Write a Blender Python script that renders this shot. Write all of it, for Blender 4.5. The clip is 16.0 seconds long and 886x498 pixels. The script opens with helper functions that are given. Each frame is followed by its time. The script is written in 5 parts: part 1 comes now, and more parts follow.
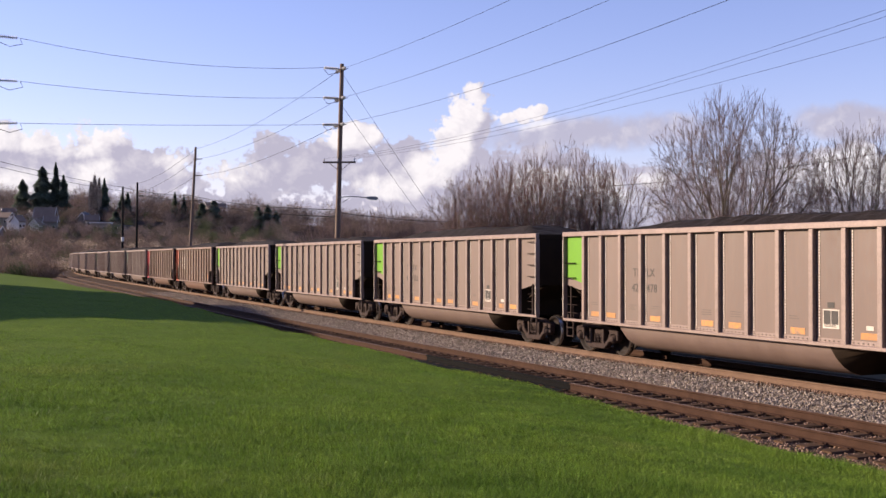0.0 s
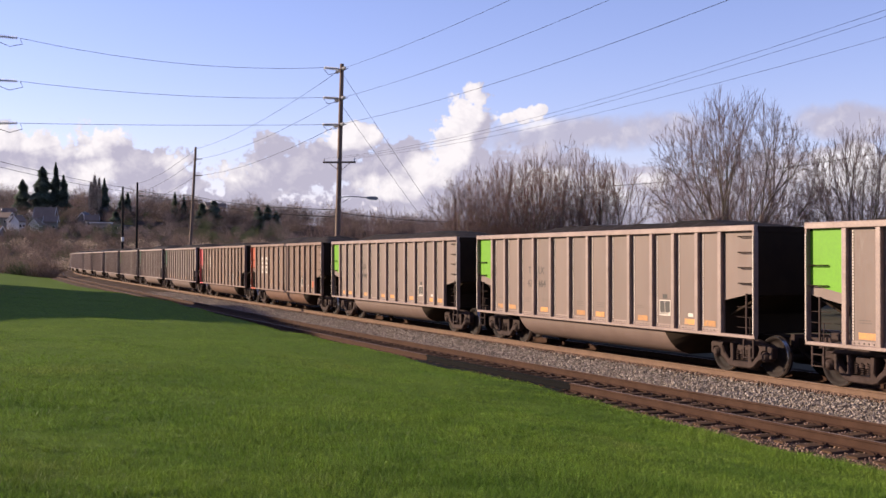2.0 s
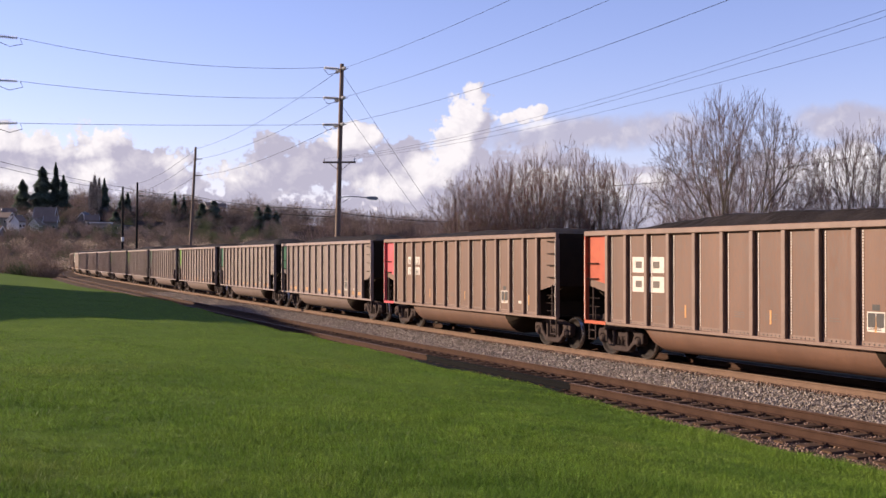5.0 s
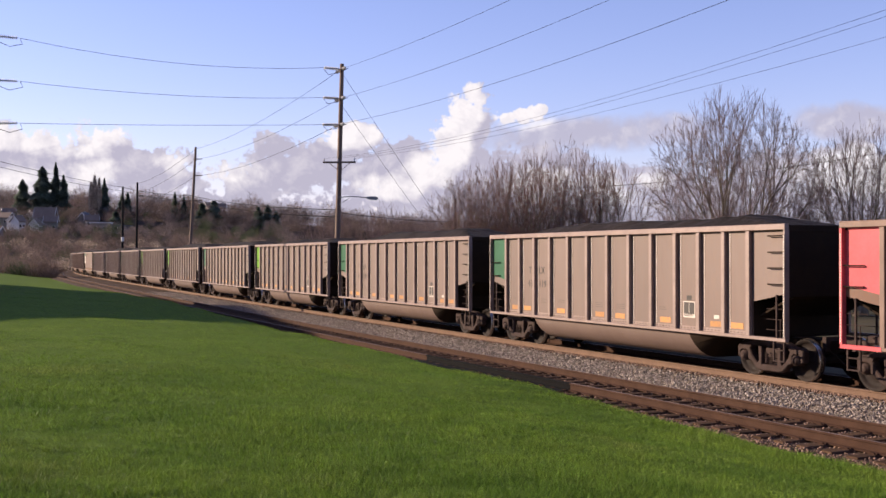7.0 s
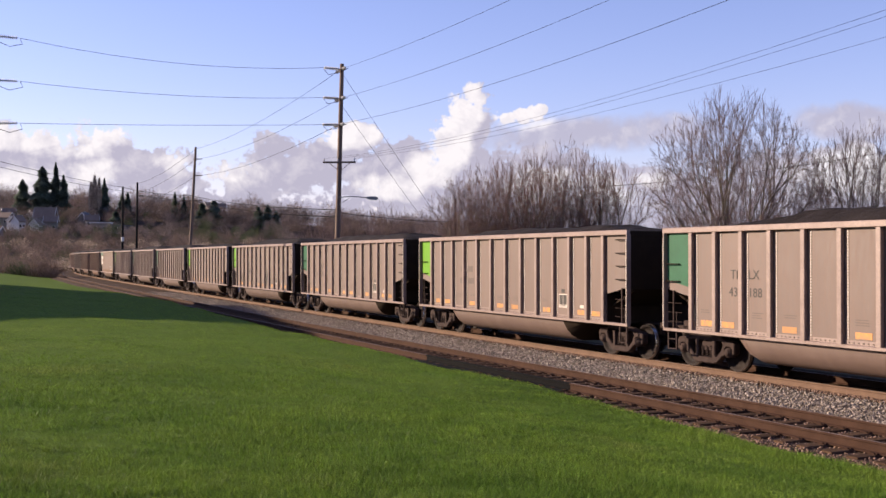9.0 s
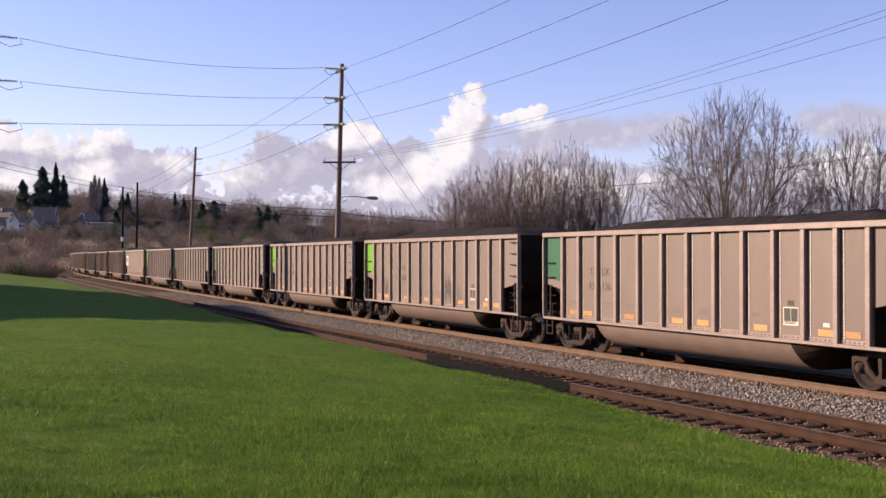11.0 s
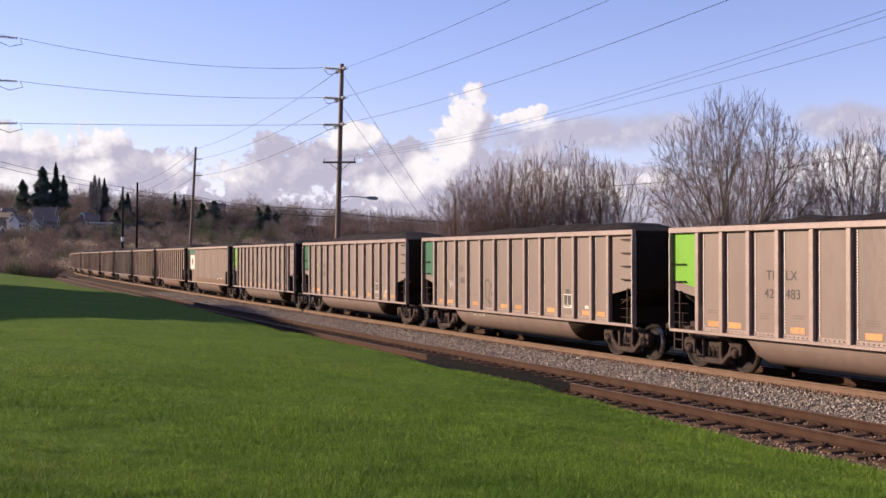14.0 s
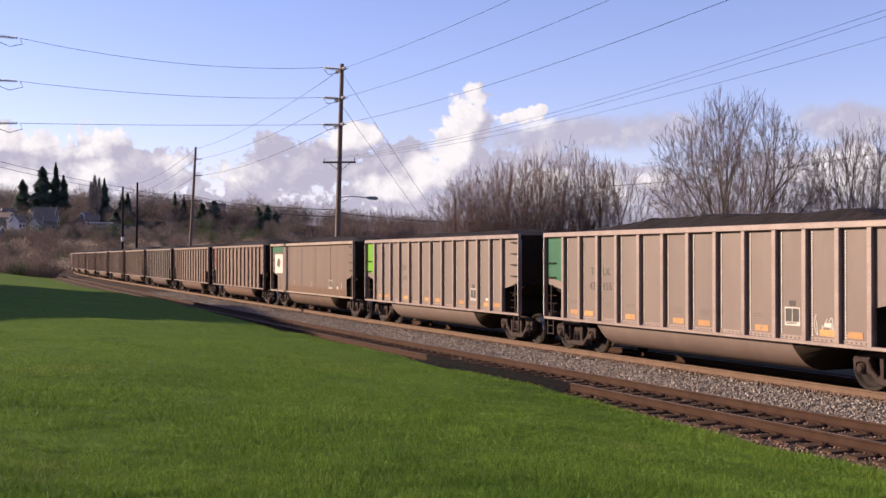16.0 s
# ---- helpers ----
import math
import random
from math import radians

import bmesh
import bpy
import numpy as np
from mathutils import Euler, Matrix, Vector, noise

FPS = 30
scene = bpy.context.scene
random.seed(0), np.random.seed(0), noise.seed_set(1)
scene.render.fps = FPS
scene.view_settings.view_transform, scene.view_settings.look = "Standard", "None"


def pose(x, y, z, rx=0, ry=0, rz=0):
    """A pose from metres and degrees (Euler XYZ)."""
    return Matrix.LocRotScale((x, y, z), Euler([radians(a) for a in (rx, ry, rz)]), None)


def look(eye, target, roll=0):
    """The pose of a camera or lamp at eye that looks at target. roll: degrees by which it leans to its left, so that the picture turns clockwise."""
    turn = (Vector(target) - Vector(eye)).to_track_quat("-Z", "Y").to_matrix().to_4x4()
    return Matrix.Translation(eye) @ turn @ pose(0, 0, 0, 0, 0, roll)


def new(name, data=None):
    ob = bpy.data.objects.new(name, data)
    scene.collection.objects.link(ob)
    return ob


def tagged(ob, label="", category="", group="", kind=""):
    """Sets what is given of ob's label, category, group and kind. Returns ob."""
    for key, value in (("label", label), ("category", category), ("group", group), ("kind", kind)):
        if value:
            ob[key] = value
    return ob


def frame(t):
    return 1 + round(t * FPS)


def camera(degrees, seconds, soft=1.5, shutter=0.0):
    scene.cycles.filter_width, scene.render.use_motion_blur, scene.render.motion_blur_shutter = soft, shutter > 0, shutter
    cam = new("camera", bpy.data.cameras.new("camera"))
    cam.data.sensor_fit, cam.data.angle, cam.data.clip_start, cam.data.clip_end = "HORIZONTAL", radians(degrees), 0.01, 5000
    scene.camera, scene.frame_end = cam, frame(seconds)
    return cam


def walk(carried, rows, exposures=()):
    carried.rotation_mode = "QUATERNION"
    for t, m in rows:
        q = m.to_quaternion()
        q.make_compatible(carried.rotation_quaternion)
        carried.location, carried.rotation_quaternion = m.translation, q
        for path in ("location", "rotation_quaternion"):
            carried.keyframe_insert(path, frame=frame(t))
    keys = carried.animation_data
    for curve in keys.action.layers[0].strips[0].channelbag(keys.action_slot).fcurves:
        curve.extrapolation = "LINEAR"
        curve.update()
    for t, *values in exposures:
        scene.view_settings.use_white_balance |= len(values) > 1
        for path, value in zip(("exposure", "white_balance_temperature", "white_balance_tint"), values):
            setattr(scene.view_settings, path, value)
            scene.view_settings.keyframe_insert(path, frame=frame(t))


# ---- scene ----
from mathutils.geometry import tessellate_polygon

cam = camera(43.11, 16.0, soft=1.5)
EYE = (0.0, 0.0, 2.835)
VIEW = look(EYE, (0.0, 100.0, 2.835 + 0.7392), -0.02)
walk(cam, [(0.0, VIEW), (16.0, VIEW)], exposures=[(0.0, 1.05), (16.0, 1.05)])

# ------------------------------------------------------------------ light
SUN_ELEV, SUN_AZ = radians(18.0), radians(-76.5)      # azimuth from +Y towards +X
to_sun = Vector((math.sin(SUN_AZ) * math.cos(SUN_ELEV), math.cos(SUN_AZ) * math.cos(SUN_ELEV), math.sin(SUN_ELEV)))
sun = new("sun", bpy.data.lights.new("sun", "SUN"))
sun.data.energy, sun.data.angle, sun.data.color = 5.0, radians(0.53), (1.0, 0.80, 0.61)
sun.matrix_world = look((0, 0, 60), Vector((0, 0, 60)) - to_sun)


class Nodes:
    """Short hand for node trees."""

    def __init__(self, tree):
        self.t = tree
        tree.nodes.clear()

    def link(self, a, b):
        self.t.links.new(a, b)

    def math(self, op, a, b=0.0, c=0.0, clamp=False):
        n = self.t.nodes.new("ShaderNodeMath")
        n.operation, n.use_clamp = op, clamp
        for i, v in enumerate((a, b, c)):
            self.put(n.inputs[i], v)
        return n.outputs[0]

    def put(self, socket, v):
        if isinstance(v, bpy.types.NodeSocket):
            self.t.links.new(v, socket)
        else:
            socket.default_value = v

    def mix(self, fac, a, b, mode="MIX"):
        n = self.t.nodes.new("ShaderNodeMix")
        n.data_type, n.blend_type, n.clamp_factor = "RGBA", mode, True
        self.put(n.inputs[0], fac)
        self.put(n.inputs[6], (*a, 1) if isinstance(a, tuple) else a)
        self.put(n.inputs[7], (*b, 1) if isinstance(b, tuple) else b)
        return n.outputs[2]

    def noise(self, vec, scale, detail=4.0, rough=0.55):
        n = self.t.nodes.new("ShaderNodeTexNoise")
        n.inputs["Scale"].default_value, n.inputs["Detail"].default_value = scale, detail
        n.inputs["Roughness"].default_value = rough
        if vec is not None:
            self.link(vec, n.inputs["Vector"])
        return n.outputs["Fac"]

    def ramp(self, v, lo, hi, a=0.0, b=1.0):
        n = self.t.nodes.new("ShaderNodeMapRange")
        n.interpolation_type, n.clamp = "SMOOTHSTEP", True
        for i, x in enumerate((v, lo, hi, a, b)):
            self.put(n.inputs[i], x)
        return n.outputs[0]


# the sky: Nishita with cumulus over it, given by tangent coordinates u (east) and v (up) about +Y
world = bpy.data.worlds.new("sky")
scene.world = world
world.use_nodes = True
W = Nodes(world.node_tree)
sky = W.t.nodes.new("ShaderNodeTexSky")
sky.sky_type, sky.sun_disc = "NISHITA", False
sky.sun_elevation, sky.sun_rotation = SUN_ELEV, SUN_AZ
sky.air_density, sky.dust_density, sky.ozone_density = 1.0, 0.2, 2.0
geo = W.t.nodes.new("ShaderNodeTexCoord")
sep = W.t.nodes.new("ShaderNodeSeparateXYZ")
W.link(geo.outputs["Generated"], sep.inputs[0])
ahead = W.math("MAXIMUM", W.math("ABSOLUTE", sep.outputs[1]), 0.12)
u0 = W.math("DIVIDE", sep.outputs[0], ahead)
v0 = W.math("DIVIDE", sep.outputs[2], ahead)
comb = W.t.nodes.new("ShaderNodeCombineXYZ")
W.put(comb.inputs[0], u0), W.put(comb.inputs[1], v0), W.put(comb.inputs[2], W.math("MULTIPLY", sep.outputs[1], 0.3))
uv = comb.outputs[0]

def billows(vec):
    """Rounded puffs at several scales, about zero."""
    n = W.t.nodes.new("ShaderNodeTexVoronoi")
    n.feature, n.normalize = "SMOOTH_F1", True
    n.inputs["Scale"].default_value, n.inputs["Detail"].default_value = 34.0, 3.0
    n.inputs["Roughness"].default_value, n.inputs["Lacunarity"].default_value = 0.55, 2.3
    n.inputs["Smoothness"].default_value = 0.35
    W.link(vec, n.inputs["Vector"])
    return W.math("SUBTRACT", 0.42, n.outputs["Distance"])


warp = W.t.nodes.new("ShaderNodeVectorMath")
warp.operation = "MULTIPLY_ADD"
soft_noise = W.t.nodes.new("ShaderNodeTexNoise")
soft_noise.inputs["Scale"].default_value, soft_noise.inputs["Detail"].default_value = 14.0, 4.0
W.link(uv, soft_noise.inputs["Vector"])
W.link(soft_noise.outputs["Color"], warp.inputs[0])
warp.inputs[1].default_value = (0.035, 0.035, 0.0)
W.link(uv, warp.inputs[2])
uvw = warp.outputs[0]
puff = W.math("ADD", W.math("MULTIPLY", billows(uvw), 0.8), W.math("SUBTRACT", W.noise(uv, 30.0, 8.0, 0.6), 0.5))
puff_wide = W.math("SUBTRACT", W.noise(uv, 9.0, 3.0, 0.5), 0.5)


def ellipses(spots):
    """The largest of 1 - r2 over ellipses (centre u, v, half axes, weight)."""
    best = None
    for cu, cv, au, av, wt in spots:
        du = W.math("DIVIDE", W.math("SUBTRACT", u0, cu), au)
        dv = W.math("DIVIDE", W.math("SUBTRACT", v0, cv), av)
        r2 = W.math("ADD", W.math("MULTIPLY", du, du), W.math("MULTIPLY", dv, dv))
        one = W.math("MULTIPLY", W.math("SUBTRACT", 1.0, r2), wt)
        best = one if best is None else W.math("MAXIMUM", best, one)
    return best


# heaps of cloud, and the parts of them that the sun reaches
HEAPS = [(-0.365, 0.078, 0.086, 0.033), (-0.302, 0.090, 0.055, 0.025), (-0.259, 0.078, 0.045, 0.024), (-0.158, 0.077, 0.053, 0.029),
         (-0.113, 0.084, 0.050, 0.023), (-0.082, 0.106, 0.026, 0.013), (-0.047, 0.077, 0.045, 0.016), (0.029, 0.144, 0.016, 0.014),
         (0.023, 0.128, 0.020, 0.023), (0.016, 0.104, 0.025, 0.030), (0.034, 0.118, 0.015, 0.020), (0.060, 0.123, 0.009, 0.006), (0.071, 0.125, 0.010, 0.008), (0.082, 0.128, 0.009, 0.007), (0.089, 0.131, 0.006, 0.005), 
         (0.174, 0.064, 0.045, 0.019), (0.351, 0.076, 0.076, 0.024),
         (-0.020, 0.064, 0.040, 0.024), (-0.036, 0.084, 0.032, 0.020), (0.046, 0.078, 0.045, 0.030), (0.096, 0.076, 0.055, 0.021),
         (-0.5, 0.07, 0.1, 0.05), (0.55, 0.07, 0.14, 0.05)]
VEILS = [(0.109, 0.110, 0.091, 0.017), (0.174, 0.113, 0.060, 0.017), (0.366, 0.120, 0.071, 0.017), (0.053, 0.106, 0.030, 0.017)]
SUNNY = [(-0.365, 0.107, 0.081, 0.010, 0.8), (-0.299, 0.109, 0.045, 0.012, 0.75), (-0.325, 0.098, 0.030, 0.009, 0.5),
         (-0.310, 0.077, 0.020, 0.011, 0.6), (-0.188, 0.078, 0.023, 0.014, 0.55), (-0.239, 0.083, 0.015, 0.011, 0.6),
         (-0.085, 0.109, 0.029, 0.012, 1.3), (-0.042, 0.062, 0.030, 0.011, 0.6), (0.020, 0.136, 0.022, 0.027, 1.4), (0.007, 0.103, 0.020, 0.026, 1.3),
         (0.071, 0.126, 0.028, 0.013, 1.6), (0.086, 0.129, 0.018, 0.011, 1.6), (0.184, 0.069, 0.015, 0.006, 0.4), (-0.010, 0.078, 0.021, 0.017, 0.8), (0.109, 0.062, 0.050, 0.013, 0.35),
         (0.361, 0.076, 0.050, 0.018, 0.5), (-0.375, 0.063, 0.045, 0.010, 0.35)]
heap = ellipses([(*p, 1.0) for p in HEAPS])
low = W.math("MULTIPLY", W.math("SUBTRACT", 0.066, v0), 26.0)
heap = W.math("MAXIMUM", heap, low)
fine_puff = W.math("SUBTRACT", W.noise(uv, 95.0, 6.0, 0.62), 0.5)
rough_heap = W.math("ADD", W.math("MULTIPLY_ADD", fine_puff, 2.2, heap), W.math("ADD", W.math("MULTIPLY", puff, 2.9), W.math("MULTIPLY", puff_wide, 1.8)))
mask = W.ramp(rough_heap, 0.0, 0.40)
veil = W.math("ADD", ellipses([(*p, 1.0) for p in VEILS]), W.math("ADD", W.math("MULTIPLY", puff, 2.0), W.math("MULTIPLY", puff_wide, 2.4)))
mask = W.math("MAXIMUM", mask, W.ramp(veil, -0.35, 0.95, 0.0, 0.88))
# lit and shaded sides: the same billows a little towards the sun
shift = W.t.nodes.new("ShaderNodeVectorMath")
shift.operation = "ADD"
W.link(uvw, shift.inputs[0])
shift.inputs[1].default_value = (-0.006, 0.006, 0)
relief = W.math("SUBTRACT", billows(uvw), billows(shift.outputs[0]))
sunny = W.math("ADD", ellipses(SUNNY), W.math("ADD", W.math("MULTIPLY", puff, 2.0), W.math("MULTIPLY", puff_wide, 2.2)))
lit = W.math("ADD", W.ramp(sunny, -0.55, 0.75, 0.0, 0.92), W.math("MULTIPLY", relief, 2.0), clamp=True)
cloud = W.mix(lit, (0.580, 0.545, 0.680), (1.10, 1.03, 1.06))
front = W.ramp(sep.outputs[2], -0.02, 0.0)
mask = W.math("MULTIPLY", mask, W.math("MULTIPLY", front, W.ramp(sep.outputs[1], -0.2, 0.25, 0.15, 1.0)))
clear = W.t.nodes.new("ShaderNodeMix")
clear.data_type, clear.blend_type = "RGBA", "MULTIPLY"
clear.inputs[0].default_value = 1.0
W.link(sky.outputs[0], clear.inputs[6])
SKY_STRENGTH = 0.0665
clear.inputs[7].default_value = (1.38, 1.13, 1.53, 1)
bg_sky, bg_cloud = W.t.nodes.new("ShaderNodeBackground"), W.t.nodes.new("ShaderNodeBackground")
W.link(clear.outputs[2], bg_sky.inputs[0])
bg_sky.inputs[1].default_value = SKY_STRENGTH
W.link(cloud, bg_cloud.inputs[0])
bg_cloud.inputs[1].default_value = 0.445
both = W.t.nodes.new("ShaderNodeMixShader")
W.link(mask, both.inputs[0]), W.link(bg_sky.outputs[0], both.inputs[1]), W.link(bg_cloud.outputs[0], both.inputs[2])
out = W.t.nodes.new("ShaderNodeOutputWorld")
W.link(both.outputs[0], out.inputs[0])


# ------------------------------------------------------------------ materials
def material(name, a, b=None, scale=3.0, fine=40.0, rough=0.7, metal=0.0, bump=0.15, bump_scale=None, stretch=(1, 1, 1),
             c=None, c_at=(0.6, 0.75), per="", spread=0.25, coords="Object", fine_amount=0.35, spec=0.5, thin=0.0):
    """Two colours mixed by broad noise, a fine grain, a third colour for stains, and relief.
    per: 'object' or 'island' varies the lightness from piece to piece."""
    m = bpy.data.materials.new(name)
    m.use_nodes = True
    N = Nodes(m.node_tree)
    tc = N.t.nodes.new("ShaderNodeTexCoord")
    mp = N.t.nodes.new("ShaderNodeMapping")
    mp.inputs["Scale"].default_value = stretch
    info = N.t.nodes.new("ShaderNodeObjectInfo")
    off = N.math("MULTIPLY", info.outputs["Random"], 37.0)
    vec = N.t.nodes.new("ShaderNodeVectorMath")
    vec.operation = "ADD"
    N.link(tc.outputs[coords], vec.inputs[0]), N.link(off, vec.inputs[1])
    N.link(vec.outputs[0], mp.inputs["Vector"])
    p = mp.outputs[0]
    b = b or tuple(x * 0.75 for x in a)
    broad = N.ramp(N.noise(p, scale, 5.0, 0.6), 0.33, 0.67)
    col = N.mix(broad, a, b)
    grain = N.noise(p, fine, 3.0, 0.7)
    col = N.mix(fine_amount, col, N.mix(1.0, col, N.mix(N.ramp(grain, 0.25, 0.75), (0.45, 0.45, 0.45), (1.5, 1.5, 1.5)), "MULTIPLY"))
    if c:
        col = N.mix(N.ramp(N.noise(p, scale * 0.6, 6.0, 0.65), *c_at), col, c)
    if per:
        if per == "island":
            g = N.t.nodes.new("ShaderNodeNewGeometry")
            rnd = g.outputs["Random Per Island"]
        else:
            rnd = info.outputs["Random"]
        k = N.ramp(rnd, 0.0, 1.0, 1 - spread, 1 + spread)
        hsv = N.t.nodes.new("ShaderNodeHueSaturation")
        N.link(k, hsv.inputs["Value"]), N.link(col, hsv.inputs["Color"])
        col = hsv.outputs[0]
    sh = N.t.nodes.new("ShaderNodeBsdfPrincipled")
    N.link(col, sh.inputs["Base Color"])
    sh.inputs["Metallic"].default_value = metal
    sh.inputs["Specular IOR Level"].default_value = spec
    N.put(sh.inputs["Roughness"], N.ramp(grain, 0.2, 0.8, max(rough - 0.12, 0.04), min(rough + 0.12, 1.0)))
    if bump:
        bp = N.t.nodes.new("ShaderNodeBump")
        bp.inputs["Strength"].default_value, bp.inputs["Distance"].default_value = bump, 0.02
        N.link(N.noise(p, bump_scale or fine * 0.6, 4.0, 0.6), bp.inputs["Height"])
        N.link(bp.outputs[0], sh.inputs["Normal"])
    o = N.t.nodes.new("ShaderNodeOutputMaterial")
    if thin:
        tl, ms = N.t.nodes.new("ShaderNodeBsdfTranslucent"), N.t.nodes.new("ShaderNodeMixShader")
        N.link(col, tl.inputs[0])
        ms.inputs[0].default_value = thin
        N.link(sh.outputs[0], ms.inputs[1]), N.link(tl.outputs[0], ms.inputs[2])
        N.link(ms.outputs[0], o.inputs[0])
    else:
        N.link(sh.outputs[0], o.inputs[0])
    return m


M = {}
M["tan"] = material("dusty_aluminium", (0.123, 0.0805, 0.0635), (0.108, 0.0695, 0.0550), 0.9, 9, 0.62, 0.0, 0.05, stretch=(1.6, 1, 0.35), c=(0.094, 0.0580, 0.0440), c_at=(0.56, 0.85), fine_amount=0.2, per="object", spread=0.08)
M["tan_light"] = material("pale_aluminium", (0.214, 0.153, 0.131), (0.172, 0.119, 0.101), 1.6, 20, 0.5, 0.1, 0.05)
M["brown"] = material("dusty_brown_steel", (0.112, 0.0515, 0.0280), (0.090, 0.0405, 0.0220), 0.9, 18, 0.68, 0.0, 0.06, stretch=(1.6, 1, 0.35), c=(0.14, 0.0602, 0.0293), c_at=(0.6, 0.85), per="object", spread=0.08)
M["brown_light"] = material("pale_brown_steel", (0.150, 0.0850, 0.0590), (0.115, 0.0610, 0.0400), 1.6, 20, 0.6, 0.0, 0.05)
M["dark_red"] = material("dark_red_brown_steel", (0.0732, 0.0379, 0.0259), (0.0586, 0.0312, 0.0216), 0.9, 18, 0.7, 0.0, 0.06, stretch=(1.6, 1, 0.35), per="object", spread=0.08)
M["dark_red_light"] = material("pale_red_brown_steel", (0.117, 0.0714, 0.0518), (0.0829, 0.0491, 0.0346), 1.6, 20, 0.6, 0.0, 0.05)
M["rusty"] = material("rusty_brown_steel", (0.094, 0.0490, 0.0285), (0.074, 0.0380, 0.0225), 0.9, 18, 0.7, 0.0, 0.06, stretch=(1.6, 1, 0.35), c=(0.100, 0.0490, 0.0260), c_at=(0.6, 0.85))
M["rusty_light"] = material("pale_rusty_steel", (0.24, 0.168, 0.12), (0.18, 0.12, 0.084), 1.6, 20, 0.6, 0.0, 0.05)
M["lime"] = material("lime_green_paint", (0.111, 0.274, 0.0121), (0.103, 0.252, 0.0121), 1.5, 14, 0.5, 0, 0.03, fine_amount=0.15, spec=0.2)
M["teal"] = material("sea_green_paint", (0.0197, 0.0949, 0.0462), (0.0184, 0.082, 0.0405), 1.5, 14, 0.5, 0, 0.03, fine_amount=0.15, spec=0.2)
M["red"] = material("faded_red_paint", (0.478, 0.0797, 0.0919), (0.428, 0.0673, 0.0766), 1.5, 14, 0.5, 0, 0.03, fine_amount=0.15, spec=0.2)
M["dull_red"] = material("dull_red_paint", (0.17, 0.036, 0.032), (0.13, 0.030, 0.027), 1.5, 14, 0.6, 0, 0.03, fine_amount=0.2, spec=0.2)
M["orange_red"] = material("orange_red_paint", (0.354, 0.0754, 0.033), (0.293, 0.0566, 0.0283), 1.5, 14, 0.5, 0, 0.03, fine_amount=0.2, spec=0.2)
M["reflector"] = material("orange_reflector", (0.405, 0.171, 0.027), (0.324, 0.144, 0.0405), 9, 30, 0.5, 0, 0.0, per="object", spread=0.2, c=(0.153, 0.099, 0.0675), c_at=(0.5, 0.72))
# white paint of the patches, and the painted glint of rivets
M["white"] = material("dusty_white_and_glint", (0.484, 0.426, 0.367), (0.416, 0.363, 0.31), 4, 30, 0.6, 0, 0.0)
# black for the shadow painted along the near rail
M["shade_coat"] = material("painted_rail_shade", (0.00185, 0.00185, 0.00216), (0.00277, 0.00277, 0.00308), 2, 20, 0.9, 0, 0.3, 4, spec=0.1)
M["ink"] = material("faded_black_lettering", (0.0226, 0.0186, 0.016), (0.0347, 0.0266, 0.0226), 6, 40, 0.7, 0, 0.0)
M["faint"] = material("dust_covered_lettering", (0.074, 0.0520, 0.0420), (0.090, 0.0640, 0.0510), 6, 40, 0.7, 0, 0.0)
M["spray"] = material("sprayed_dark_paint", (0.0153, 0.0105, 0.00864), (0.0202, 0.0144, 0.0115), 6, 40, 0.6, 0, 0.0)
M["spray_pale"] = material("sprayed_pale_paint", (0.312, 0.283, 0.251), (0.259, 0.232, 0.198), 6, 40, 0.6, 0, 0.0)
# black parts, and the shade painted on car ends and open corners
M["black_and_shade"] = material("black_steel_and_shade", (0.0139, 0.00777, 0.00409), (0.0194, 0.011, 0.00543), 2, 30, 0.88, 0, 0.05, spec=0.15)
M["cast"] = material("grey_cast_steel", (0.0450, 0.0290, 0.0250), (0.0310, 0.0195, 0.0168), 5, 40, 0.75, 0.0, 0.12, c=(0.0640, 0.0390, 0.0310), spec=0.12)
M["wheel"] = material("rusty_wheel_steel", (0.0190, 0.0125, 0.0102), (0.0130, 0.0085, 0.0070), 5, 30, 0.75, 0.0, 0.08, spec=0.15)
M["tread"] = material("polished_wheel_tread", (0.484, 0.475, 0.466), (0.422, 0.414, 0.405), 5, 30, 0.3, 1.0, 0.0)
M["coal"] = material("coal", (0.0120, 0.0088, 0.0080), (0.0215, 0.0165, 0.0150), 1.2, 14, 0.85, 0, 0.9, 9, spec=0.12)
M["grass_soil"] = material("lawn_sward", (0.0830, 0.1320, 0.0160), (0.0980, 0.1480, 0.0190), 0.35, 22, 0.9, 0, 0.6, 30, c=(0.0700, 0.0830, 0.0180), c_at=(0.58, 0.8), spec=0.04)
M["grass"] = material("grass_blades", (0.088, 0.158, 0.0170), (0.138, 0.212, 0.0250), 0.55, 3.0, 0.6, 0, 0.0, c=(0.215, 0.245, 0.0500), c_at=(0.55, 0.82), per="island", spread=0.68, spec=0.15, thin=0.28)
M["ground"] = material("rough_ground", (0.0739, 0.0629, 0.0407), (0.0554, 0.0517, 0.0295), 0.05, 2, 0.95, 0, 0.2, spec=0.03)
# near-black ballast: the shade under the train is in the colour
M["under_train_shade"] = material("shade_painted_ballast", (0.0290, 0.0190, 0.0125), (0.0200, 0.0135, 0.0092), 0.8, 26, 0.95, 0, 0.8, 24, spec=0.02)
M["litter"] = material("leaf_litter_slope", (0.0789, 0.0568, 0.0412), (0.0568, 0.0442, 0.0316), 0.05, 1, 0.95, 0, 0.2, spec=0.03)
M["grey_bed"] = material("grey_ballast", (0.19, 0.156, 0.134), (0.133, 0.107, 0.0895), 2.5, 30, 0.95, 0, 1.0, 24, spec=0.08)
